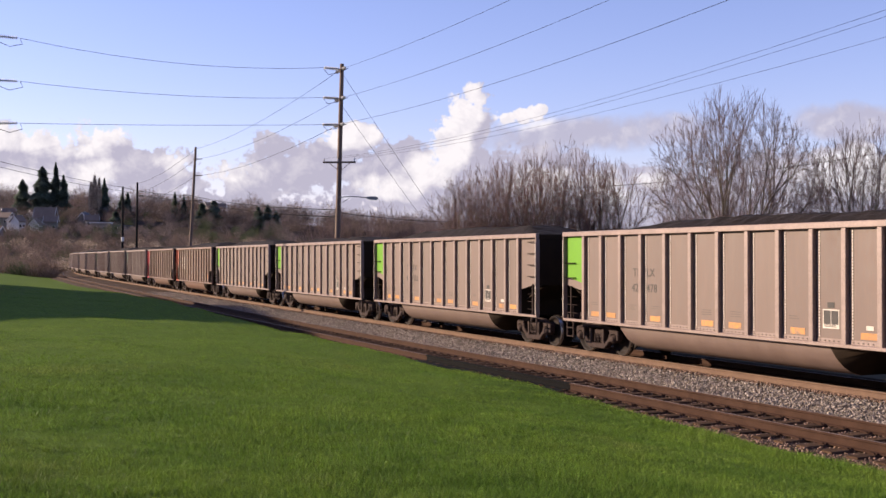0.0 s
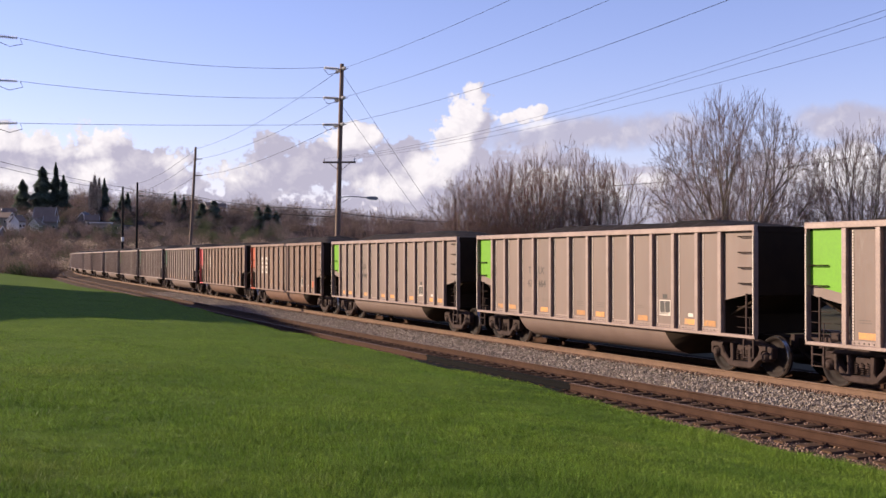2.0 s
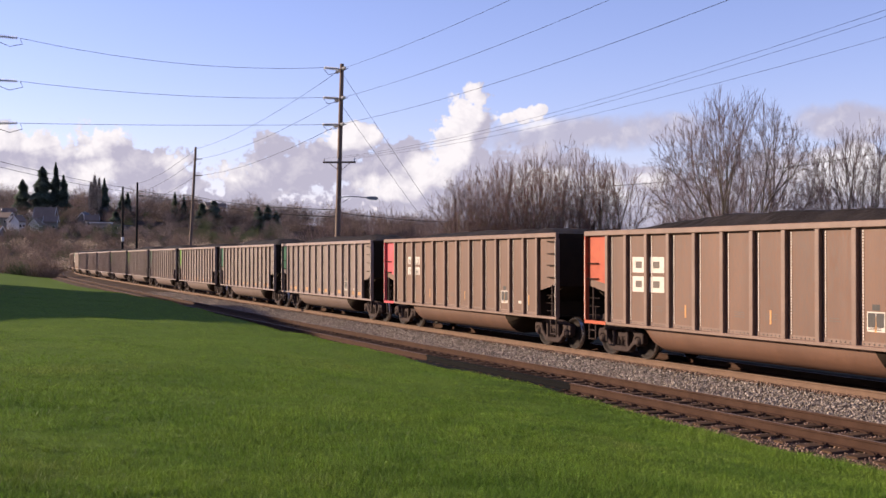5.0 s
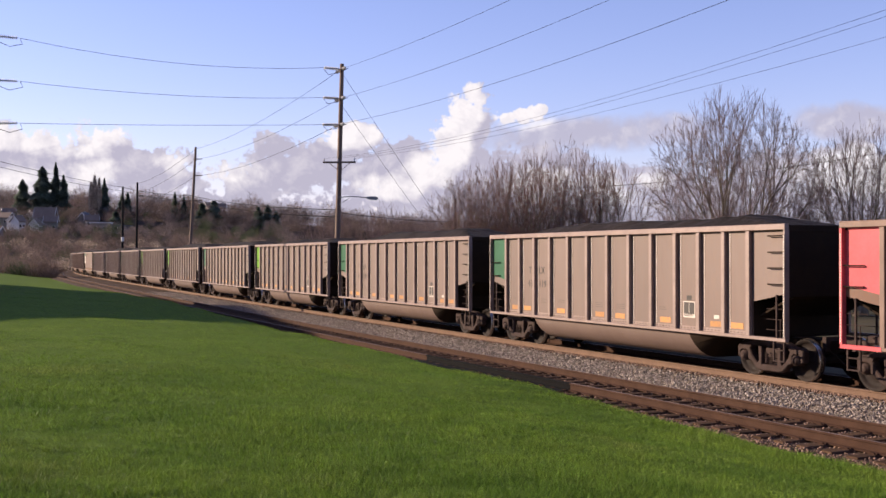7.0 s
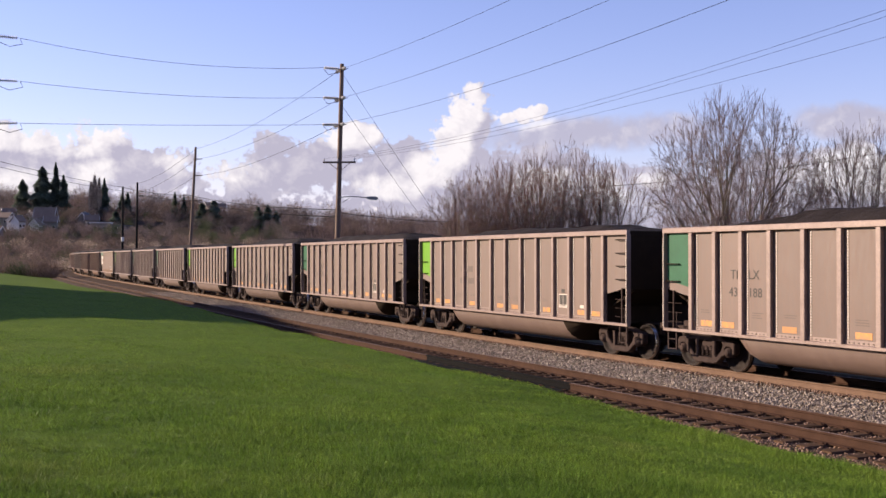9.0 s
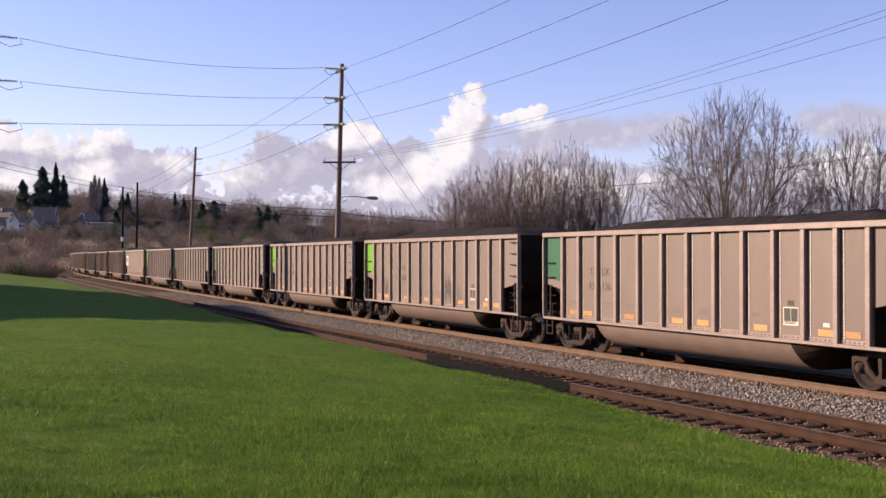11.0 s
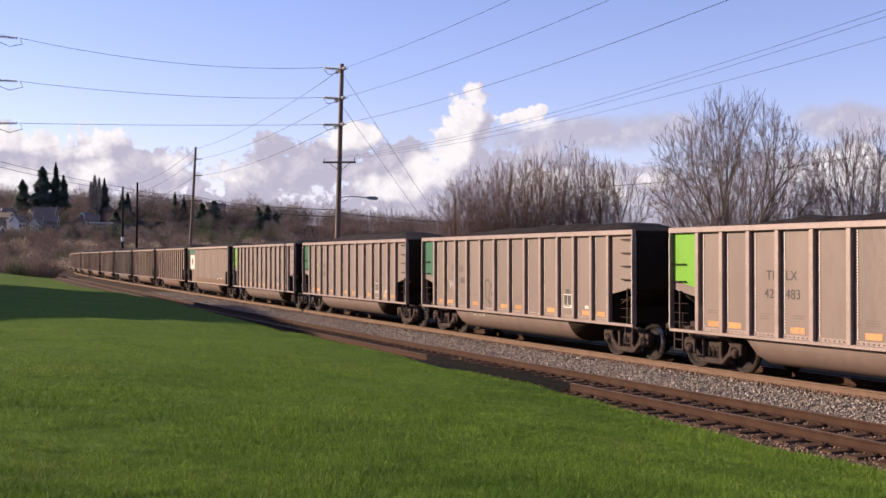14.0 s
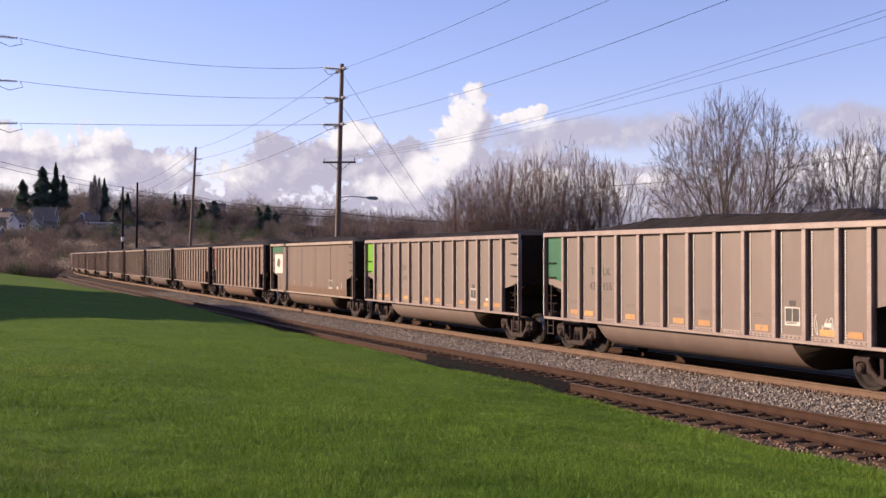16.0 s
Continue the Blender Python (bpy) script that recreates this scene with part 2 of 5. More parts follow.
M["ballast_bed"] = material("brown_ballast", (0.0799, 0.0557, 0.0403), (0.0592, 0.0405, 0.0307), 0.8, 26, 0.95, 0, 1.0, 24, spec=0.05)
M["stones"] = material("grey_ballast_stones", (0.272, 0.233, 0.2), (0.205, 0.166, 0.139), 3, 60, 0.85, 0, 0.0, per="island", spread=0.5, spec=0.1)
M["stones_brown"] = material("rusty_ballast_stones", (0.209, 0.137, 0.107), (0.156, 0.0997, 0.076), 3, 60, 0.9, 0, 0.0, per="island", spread=0.5, spec=0.1)
M["rail"] = material("rusty_rail", (0.0496, 0.0258, 0.0166), (0.0383, 0.0194, 0.0125), 3, 40, 0.85, 0.0, 0.2, c=(0.0575, 0.0322, 0.0209), spec=0.1)
M["rail_dusty"] = material("dusty_rusty_rail", (0.145, 0.0922, 0.0634), (0.121, 0.0757, 0.0527), 3, 40, 0.85, 0.0, 0.15, spec=0.1)
M["rail_top"] = material("polished_rail_head", (0.37, 0.334, 0.317), (0.317, 0.282, 0.264), 4, 30, 0.35, 0.9, 0.0)
M["rail_dull"] = material("dusty_rail_head", (0.21, 0.150, 0.118), (0.160, 0.108, 0.082), 4, 30, 0.65, 0.3, 0.05)
M["tie"] = material("creosoted_timber", (0.058, 0.0349, 0.0221), (0.0752, 0.0456, 0.029), 3, 30, 0.9, 0, 0.4, stretch=(1, 6, 6), per="object", spread=0.3, spec=0.05)
M["pole_wood"] = material("weathered_pole_timber", (0.144, 0.0955, 0.0707), (0.108, 0.0725, 0.0546), 2, 30, 0.85, 0, 0.2, stretch=(4, 4, 0.4))
M["wire"] = material("dark_cable", (0.00738, 0.00684, 0.00792), (0.0106, 0.01, 0.0111), 5, 30, 0.8, 0.0, 0.0, spec=0.1)
M["insulator"] = material("pale_insulator", (0.46, 0.45, 0.44), (0.36, 0.35, 0.34), 8, 30, 0.4, 0, 0.0)
M["lamp_metal"] = material("galvanised_metal", (0.222, 0.222, 0.229), (0.178, 0.178, 0.185), 5, 30, 0.45, 0.5, 0.0)
M["bark"] = material("grey_brown_bark", (0.160, 0.136, 0.104), (0.112, 0.094, 0.076), 1.2, 12, 0.9, 0, 0.3, c=(0.204, 0.193, 0.116), c_at=(0.55, 0.75), spec=0.1)
M["twig"] = material("bare_twigs", (0.175, 0.124, 0.116), (0.132, 0.096, 0.091), 0.6, 8, 0.9, 0, 0.0, per="island", spread=0.3, spec=0.1)
M["twig_red"] = material("reddish_bare_twigs", (0.175, 0.105, 0.088), (0.135, 0.084, 0.072), 0.6, 8, 0.9, 0, 0.0, per="island", spread=0.3, spec=0.1)
M["poplar"] = material("pale_poplar_twigs", (0.52, 0.42, 0.33), (0.42, 0.335, 0.26), 0.6, 8, 0.9, 0, 0.0, per="island", spread=0.3, spec=0.1, thin=0.3)
M["wood_brown"] = material("bare_brown_woodland", (0.182, 0.132, 0.110), (0.135, 0.104, 0.088), 0.06, 2, 0.95, 0, 0.0, per="island", spread=0.45, spec=0.1, thin=0.25)
M["wood_grey"] = material("bare_grey_woodland", (0.209, 0.161, 0.152), (0.157, 0.13, 0.119), 0.06, 2, 0.95, 0, 0.0, per="island", spread=0.4, spec=0.1, thin=0.25)
M["evergreen"] = material("conifer_needles", (0.125, 0.160, 0.120), (0.170, 0.205, 0.150), 0.3, 4, 0.9, 0, 0.0, per="island", spread=0.45, spec=0.15, thin=0.32)
M["shrub"] = material("evergreen_shrub_leaves", (0.060, 0.078, 0.040), (0.078, 0.094, 0.048), 0.3, 4, 0.9, 0, 0.0, per="island", spread=0.45, spec=0.15, thin=0.32)
M["house_white"] = material("white_painted_wall", (0.619, 0.604, 0.58), (0.557, 0.54, 0.525), 0.5, 5, 0.8, 0, 0.0)
M["house_grey"] = material("grey_wall", (0.158, 0.152, 0.150), (0.132, 0.126, 0.124), 0.5, 5, 0.8, 0, 0.0)
M["house_beige"] = material("beige_wall", (0.235, 0.206, 0.178), (0.199, 0.178, 0.15), 0.5, 5, 0.8, 0, 0.0)
M["roof_dark"] = material("dark_shingle_roof", (0.150, 0.108, 0.084), (0.178, 0.132, 0.104), 0.6, 6, 0.9, 0, 0.2)
M["roof_blue"] = material("blue_grey_roof", (0.0823, 0.0946, 0.111), (0.0697, 0.0798, 0.095), 0.6, 6, 0.7, 0, 0.1)
M["pane"] = material("dark_window_glass", (0.0211, 0.0253, 0.0317), (0.0317, 0.0359, 0.0422), 1, 6, 0.12, 0, 0.0)


# ------------------------------------------------------------------ mesh helpers
class Build:
    """Collects vertices and faces of one mesh."""

    def __init__(self):
        self.v, self.f, self.m = [], [], []

    def poly(self, pts, faces, mi=0):
        n = len(self.v)
        self.v += [tuple(p) for p in pts]
        self.f += [tuple(n + i for i in f) for f in faces]
        self.m += [mi] * len(faces)
        return self

    def box(self, x0, x1, y0, y1, z0, z1, c=0.0, mi=0):
        """A box, its long edges (along its longest axis) cut by c."""
        if c <= 0:
            pts = [(x, y, z) for x in (x0, x1) for y in (y0, y1) for z in (z0, z1)]
            return self.poly(pts, [(0, 1, 3, 2), (4, 6, 7, 5), (0, 4, 5, 1), (2, 3, 7, 6), (0, 2, 6, 4), (1, 5, 7, 3)], mi)
        d = (x1 - x0, y1 - y0, z1 - z0)
        ax = d.index(max(d))
        lo, hi = (x0, y0, z0), (x1, y1, z1)
        i, j = [k for k in range(3) if k != ax]
        ring = []
        for a, b in ((lo[i] + c, lo[j]), (hi[i] - c, lo[j]), (hi[i], lo[j] + c), (hi[i], hi[j] - c),
                     (hi[i] - c, hi[j]), (lo[i] + c, hi[j]), (lo[i], hi[j] - c), (lo[i], lo[j] + c)):
            ring.append((a, b))
        pts = []
        for e in (lo[ax], hi[ax]):
            for a, b in ring:
                p = [0, 0, 0]
                p[ax], p[i], p[j] = e, a, b
                pts.append(tuple(p))
        faces = [tuple(range(7, -1, -1)), tuple(range(8, 16))] + [(k, (k + 1) % 8, 8 + (k + 1) % 8, 8 + k) for k in range(8)]
        return self.poly(pts, faces, mi)

    def prism(self, outline, axis, e0, e1, mi=0):
        """A convex outline (a, b) drawn along axis from e0 to e1."""
        n = len(outline)
        i, j = [k for k in range(3) if k != axis]
        pts = []
        for e in (e0, e1):
            for a, b in outline:
                p = [0, 0, 0]
                p[axis], p[i], p[j] = e, a, b
                pts.append(tuple(p))
        return self.poly(pts, [tuple(range(n - 1, -1, -1)), tuple(range(n, 2 * n))]
                         + [(k, (k + 1) % n, n + (k + 1) % n, n + k) for k in range(n)], mi)

    def tube(self, pts, radii, sides=6, cap=True, mi=0):
        pts = [Vector(p) for p in pts]
        if not hasattr(radii, "__len__"):
            radii = [radii] * len(pts)
        n0 = len(self.v)
        for k, p in enumerate(pts):
            d = (pts[min(k + 1, len(pts) - 1)] - pts[max(k - 1, 0)]).normalized()
            a = d.cross(Vector((0, 0, 1)) if abs(d.z) < 0.9 else Vector((1, 0, 0))).normalized()
            b = d.cross(a)
            for s in range(sides):
                w = 2 * math.pi * s / sides
                self.v.append(tuple(p + (a * math.cos(w) + b * math.sin(w)) * radii[k]))
        for k in range(len(pts) - 1):
            for s in range(sides):
                q = n0 + k * sides
                self.f.append((q + s, q + (s + 1) % sides, q + sides + (s + 1) % sides, q + sides + s))
                self.m.append(mi)
        if cap:
            self.f.append(tuple(n0 + s for s in range(sides - 1, -1, -1)))
            self.f.append(tuple(n0 + (len(pts) - 1) * sides + s for s in range(sides)))
            self.m += [mi, mi]
        return self

    def lathe(self, profile, axis=1, sides=24, mi=0):
        """profile: (along the axis, radius) pairs."""
        n0 = len(self.v)
        i, j = [k for k in range(3) if k != axis]
        for e, r in profile:
            for s in range(sides):
                w = 2 * math.pi * s / sides
                p = [0, 0, 0]
                p[axis], p[i], p[j] = e, r * math.cos(w), r * math.sin(w)
                self.v.append(tuple(p))
        for k in range(len(profile) - 1):
            for s in range(sides):
                q = n0 + k * sides
                self.f.append((q + s, q + sides + s, q + sides + (s + 1) % sides, q + (s + 1) % sides))
                self.m.append(mi)
        return self

    def mesh(self, name, mats, smooth=False):
        me = bpy.data.meshes.new(name)
        me.from_pydata(self.v, [], self.f)
        for m in (mats if isinstance(mats, (list, tuple)) else [mats]):
            me.materials.append(m)
        if len(me.materials) > 1:
            me.polygons.foreach_set("material_index", self.m)
        if smooth:
            me.polygons.foreach_set("use_smooth", [True] * len(me.polygons))
        me.update()
        return me


def fast_mesh(name, verts, tris, mat, smooth=False):
    """A triangle mesh from arrays."""
    me = bpy.data.meshes.new(name)
    verts, tris = np.asarray(verts, np.float32), np.asarray(tris, np.int32)
    me.vertices.add(len(verts))
    me.vertices.foreach_set("co", verts.ravel())
    me.loops.add(tris.size)
    me.loops.foreach_set("vertex_index", tris.ravel())
    me.polygons.add(len(tris))
    me.polygons.foreach_set("loop_start", np.arange(0, tris.size, 3, dtype=np.int32))
    if smooth:
        me.polygons.foreach_set("use_smooth", np.ones(len(tris), bool))
    me.materials.append(mat)
    me.update(calc_edges=True)
    return me


def part(name, b, mat, parent=None, label="", at=None, smooth=False):
    """One mesh object, under a thing or a part. b: a Build or a ready mesh."""
    ob = new(name, b.mesh(name, mat, smooth) if isinstance(b, Build) else b)
    if parent is not None:
        ob.parent = parent
    if at is not None:
        ob.matrix_basis = at
    return tagged(ob, label)


def thing(name, label, category, group="", kind="", at=None):
    ob = new(name)
    if at is not None:
        ob.matrix_basis = at
    return tagged(ob, label, category, group, kind)


# ------------------------------------------------------------------ the line of the railway
# S: metres along the near side of the train; curvature grows to the far end, straight past the camera
ST = np.arange(-420.0, 280.0, 0.5)
kk = 0.00082 + 0.0018 * ST / 100 + 0.00108 * (ST / 100) ** 2
kk[ST < -270] = kk[np.searchsorted(ST, -270.0)]
kk[ST > 35] = 0.0
TH = np.cumsum(kk) * 0.5
I0 = np.searchsorted(ST, 0.0)
TH = TH - TH[I0] - 1.14483
PX, PY = np.cumsum(np.cos(TH)) * 0.5, np.cumsum(np.sin(TH)) * 0.5
PX, PY = PX - PX[I0] + 3.60575, PY - PY[I0] + 33.80495
FAR_TRACK, NEAR_TRACK = 1.60, -3.439          # track centres, metres beyond the side of the train
PITCH = 16.18


def line(s, off):
    """A point of the ground plan at s along the line, off metres to the far side."""
    x, y, a = np.interp(s, ST, PX), np.interp(s, ST, PY), np.interp(s, ST, TH)
    return x - np.sin(a) * off, y + np.cos(a) * off


def heading(s):
    return float(np.interp(s, ST, TH))


# ------------------------------------------------------------------ ground
RAIL_U = NEAR_TRACK - 0.7525                  # near rail of the near track
CREST_S = [-230, -140, -100, -75, -54, -30, -17, -12, -8, 0, 5.4, 9.5, 11.3, 13, 14.6, 18, 30, 80]
CREST_Z = [-0.1, -0.15, -0.15, 0.15, 0.37, 0.55, 0.46, 0.44, 0.33, 0.32, 0.27, 0.26, 0.17, 0.09, 0.05, 0.0, 0.0, 0.0]


def lumps(x, y, size, seed):
    """Smooth random values from 0 to 1 over cells of the given size."""
    g = np.random.default_rng(seed).random((512, 512))
    fx, fy = x / size + 4000.0, y / size + 4000.0
    ix, iy = np.floor(fx).astype(int), np.floor(fy).astype(int)
    a, b = fx - ix, fy - iy
    a, b = a * a * (3 - 2 * a), b * b * (3 - 2 * b)
    v = lambda i, j: g[(ix + i) % 512, (iy + j) % 512]
    return (v(0, 0) * (1 - a) + v(1, 0) * a) * (1 - b) + (v(0, 1) * (1 - a) + v(1, 1) * a) * b


def lawn_z(s, u):
    """Height of the lawn, u metres from the near rail towards the camera."""
    zc = np.interp(s, CREST_S, CREST_Z)
    top = np.interp(s, [-200, -140, -90, -40, 40], [2.7, 2.35, 1.6, 1.22, 1.2])
    k = np.clip((u - 2.3) / np.interp(s, [-140, -80, -35], [34.0, 22.0, 11.0]), 0, 1)
    k = k * (1.6 - 0.6 * k)
    up = zc + (top - zc) * np.clip(k, 0, 1)
    toe = -0.24 + (zc + 0.24) * np.clip((u - 1.0) / 1.3, 0, 1) ** 0.7
    bumps = 0.10 * (lumps(s, u, 2.6, 5) - 0.5) + 0.05 * (lumps(s, u, 1.2, 6) - 0.5)
    return np.where(u < 2.3, toe, up) + bumps * np.clip(u / 2, 0, 1)


def ribbon(name, ss, offs, zfun, mat, label, category, kind="structure"):
    ss, offs = np.asarray(ss, float), np.asarray(offs, float)
    A, U = np.meshgrid(ss, offs, indexing="ij")
    x, y = line(A.ravel(), U.ravel())
    z = zfun(A.ravel(), U.ravel())
    n, m = len(ss), len(offs)
    q = (np.arange(n - 1)[:, None] * m + np.arange(m - 1)[None]).ravel()
    tris = np.concatenate([np.stack([q, q + m, q + m + 1], 1), np.stack([q, q + m + 1, q + 1], 1)])
    return tagged(new(name, fast_mesh(name, np.stack([x, y, z], 1), tris, mat, True)), label, category, kind=kind)


g = Build()
R = 3500
g.poly([(-R, -R, -0.75), (R, -R, -0.75), (R, R, -0.75), (-R, R, -0.75)], [(0, 1, 2, 3)])
tagged(new("ground", g.mesh("ground", M["ground"])), "brown rough ground reaching to the horizon", "ground", kind="structure")

us = np.concatenate([np.arange(1.0, 4.0, 0.2), np.arange(4, 30, 0.3), np.arange(30, 60, 3), [60, 80, 120]])
ribbon("lawn", np.concatenate([np.arange(-215, -80, 3.0), np.arange(-80, 50, 0.4), [52, 60, 80]]), (RAIL_U - us)[::-1],
       lambda s, o: lawn_z(s, RAIL_U - o), M["grass_soil"], "mown green lawn on a low bank beside the railway", "lawn")


def bed_z(s, off):
    """Ballast: level at the tracks, a shallow dip between, shoulders at the sides."""
    z = np.full_like(off, -0.215)
    z = np.where(off < RAIL_U - 0.6, -0.215 - 0.35 * (RAIL_U - 0.6 - off), z)
    z = np.where(off > 4.2, -0.215 - 0.4 * (off - 4.2), z)
    return np.maximum(z, -0.74)


ribbon("ballast_bed", np.concatenate([np.arange(-400, -60, 4.0), np.arange(-60, 60, 1.0), np.arange(60, 270, 10.0)]),
       np.array([-6.9, -6.0, -5.4, -4.79, -3.0, -1.5, 0.0, 1.6, 3.0, 4.2, 5.0, 5.6]), bed_z, M["ballast_bed"],
       "brown gravel bed under two railway tracks", "track bed")


# ------------------------------------------------------------------ railway tracks
def rail_mesh(name, off, s0, s1, mats):
    """One rail: foot, web and head, its top at z = 0."""
    prof = [(-0.075, -0.18), (-0.075, -0.168), (-0.012, -0.148), (-0.010, -0.045), (-0.037, -0.034), (-0.037, -0.006), (-0.026, 0.0),
            (0.026, 0.0), (0.037, -0.006), (0.037, -0.034), (0.010, -0.045), (0.012, -0.148), (0.075, -0.168), (0.075, -0.18)]
    ss = np.concatenate([np.arange(s0, -60, 4.0), np.arange(-60, min(s1, 60), 1.5), [s1]])
    b = Build()
    n = len(prof)
    for s in ss:
        for d, z in prof:
            x, y = line(s, off + d)
            b.v.append((float(x), float(y), z))
    for i in range(len(ss) - 1):
        for k in range(n - 1):
            q = i * n + k
            b.f.append((q, q + n, q + n + 1, q + 1))
            b.m.append(1 if k == 6 else 0)
    return b.mesh(name, mats)


def tie_mesh():
    b = Build()
    b.box(-0.115, 0.115, -1.3, 1.3, -0.38, -0.178, 0.015)
    return b.mesh("tie", M["tie"])


def fastening_mesh():
    """A tie plate with its spikes and clips, for one rail seat."""
    b = Build()
    b.box(-0.09, 0.09, -0.17, 0.17, -0.179, -0.170)
    for sx in (-1, 1):
        for sy in (-1, 1):
            b.box(sx * 0.06 - 0.018, sx * 0.06 + 0.018, sy * 0.10 - 0.02, sy * 0.10 + 0.02, -0.175, -0.152)
    b.box(-0.04, 0.04, -0.15, -0.085, -0.172, -0.152)
    b.box(-0.04, 0.04, 0.085, 0.15, -0.172, -0.152)
    return b.mesh("tie_plate", M["rail"])


def track(label, centre, mats, s0, s1, with_plates):
    t = thing("railway_track", label, "railway track", "parallel tracks", "structure")
    part("rail", rail_mesh("rail", centre - 0.7525, s0, s1, mats), None, t)
    # far rail keeps the darker rail colour, painting in shade below the cars
    part("rail", rail_mesh("rail", centre + 0.7525, s0, s1, [M["rail"], mats[1]]), None, t)
    tm, pm = tie_mesh(), fastening_mesh()
    for s in np.arange(-60, 42, 0.53):
        x, y = line(s, centre)
        sl = part("tie", tm, None, t, at=pose(float(x), float(y), 0, rz=math.degrees(heading(s))))
        if with_plates and s > -38 and s < 26:
            for side in (-0.7525, 0.7525):
                part("tie_plate", pm, None, sl, at=pose(0, side, 0))
    return t


track("empty rusty railway track on timber ties beside the lawn", NEAR_TRACK, [M["rail"], M["rail_dull"]], -400, 250, True)
track("dust-covered railway track carrying the coal train", FAR_TRACK, [M["rail_dusty"], M["rail_dull"]], -410, 270, False)


def shaded_stretch(s0, s1):
    """A stretch of painted shadow: a black coat over the near rail and the ballast beside it."""
    t = thing("shaded_stretch", "stretch of rail and ballast blackened by painted shade", "grease", kind="structure")
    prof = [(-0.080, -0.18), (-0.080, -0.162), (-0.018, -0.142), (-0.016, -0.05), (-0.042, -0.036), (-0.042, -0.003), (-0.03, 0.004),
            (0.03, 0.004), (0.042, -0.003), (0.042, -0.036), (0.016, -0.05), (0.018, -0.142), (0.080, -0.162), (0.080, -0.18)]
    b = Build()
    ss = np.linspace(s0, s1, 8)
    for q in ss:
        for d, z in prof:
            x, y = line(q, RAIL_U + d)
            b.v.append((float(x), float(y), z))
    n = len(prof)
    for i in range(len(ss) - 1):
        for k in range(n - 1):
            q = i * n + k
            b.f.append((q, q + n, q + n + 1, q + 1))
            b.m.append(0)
    part("rail_coat", b, M["shade_coat"], t, "black painted shade on the rail")
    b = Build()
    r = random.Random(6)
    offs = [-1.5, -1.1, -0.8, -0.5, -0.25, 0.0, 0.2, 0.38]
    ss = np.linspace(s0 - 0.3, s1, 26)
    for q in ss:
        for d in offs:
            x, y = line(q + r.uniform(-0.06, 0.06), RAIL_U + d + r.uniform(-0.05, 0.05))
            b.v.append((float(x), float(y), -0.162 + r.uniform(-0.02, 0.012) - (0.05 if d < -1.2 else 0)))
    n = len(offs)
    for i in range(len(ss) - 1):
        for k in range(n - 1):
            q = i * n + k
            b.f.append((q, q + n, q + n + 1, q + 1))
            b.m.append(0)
    part("ballast_coat", b, M["shade_coat"], t, "black painted shade on the ballast")


shaded_stretch(-0.6, 7.4)


def stones(name, count, s_range, off_range, size, mat, label, z0, seed, lumps=0.0):
    """Loose angular stones as one mesh."""
    r = np.random.default_rng(seed)
    s = s_range[1] - (s_range[1] - s_range[0]) * r.random(count) ** 1.9
    o = r.uniform(*off_range, count)
    x, y = line(s, o)
    z = z0 + r.uniform(-0.012, 0.02, count) + lumps * np.sin(s * 1.7 + o * 2.0)
    base = np.array([(1, 0, 0), (-1, 0, 0), (0, 1, 0), (0, -1, 0), (0, 0, 1), (0, 0, -1)], float)
    P = base[None] * r.uniform(0.55, 1.15, (count, 6, 1)) * r.uniform(*size, (count, 1, 1))
    P += r.normal(0, 0.006, P.shape)
    a = r.uniform(0, 6.28, count)
    c, d = np.cos(a), np.sin(a)
    tilt = r.uniform(-0.6, 0.6, count)
    X, Z = P[..., 0] * np.cos(tilt)[:, None] - P[..., 2] * np.sin(tilt)[:, None], P[..., 0] * np.sin(tilt)[:, None] + P[..., 2] * np.cos(tilt)[:, None]
    Q = np.stack([X * c[:, None] - P[..., 1] * d[:, None] + x[:, None], X * d[:, None] + P[..., 1] * c[:, None] + y[:, None], Z * 0.8 + z[:, None]], 2)
    tri = np.array([(0, 2, 4), (2, 1, 4), (1, 3, 4), (3, 0, 4), (2, 0, 5), (1, 2, 5), (3, 1, 5), (0, 3, 5)])
    T = (np.arange(count)[:, None, None] * 6 + tri[None]).reshape(-1, 3)
    return tagged(new(name, fast_mesh(name, Q.reshape(-1, 3), T, mat)), label, "gravel", kind="stuff")


ribbon("grey_ballast", np.concatenate([np.arange(-62, 60, 1.0), [80, 140, 260]]), np.array([-2.55, -1.5, -0.4, 0.6]),
       lambda s, o: np.full_like(o, -0.197), M["grey_bed"], "pale grey gravel between the two tracks", "gravel")
# strip below the cars, darkened to paint in their shade
ribbon("coal_dusted_bed", np.concatenate([np.arange(-400, -60, 5.0), np.arange(-60, 60, 1.0), [80, 140, 260]]), np.array([0.95, 1.6, 2.3, 3.3, 4.2, 6.0]),
       lambda s, o: np.where(o > 4.2, -0.5, -0.208), M["under_train_shade"], "ballast under the train with its shade painted near black", "track bed")
stones("ballast_stones", 56000, (-70, 24), (-2.5, 0.58), (0.019, 0.042), M["stones"], "loose grey ballast stones between the two tracks", -0.185, 3)
stones("dusty_ballast_stones", 9000, (-60, 24), (0.50, 0.84), (0.018, 0.036), M["stones_brown"], "dust-covered ballast stones against the rail", -0.172, 9)
stones("rusty_ballast_stones", 46000, (-50, 24), (RAIL_U - 2.3, NEAR_TRACK + 0.9), (0.016, 0.034), M["stones_brown"], "rust-stained ballast stones round the empty track", -0.216, 4)


# ------------------------------------------------------------------ the coal cars
RIBS = [1.10, 2.02, 2.99, 3.97, 5.05, 6.13, 7.20, 8.28, 9.33, 10.39, 11.35, 12.33, 13.23]
HALF = 7.265                                   # half the length of the body
SIDE = 1.48                                    # side sheets; ribs stand out to 1.60
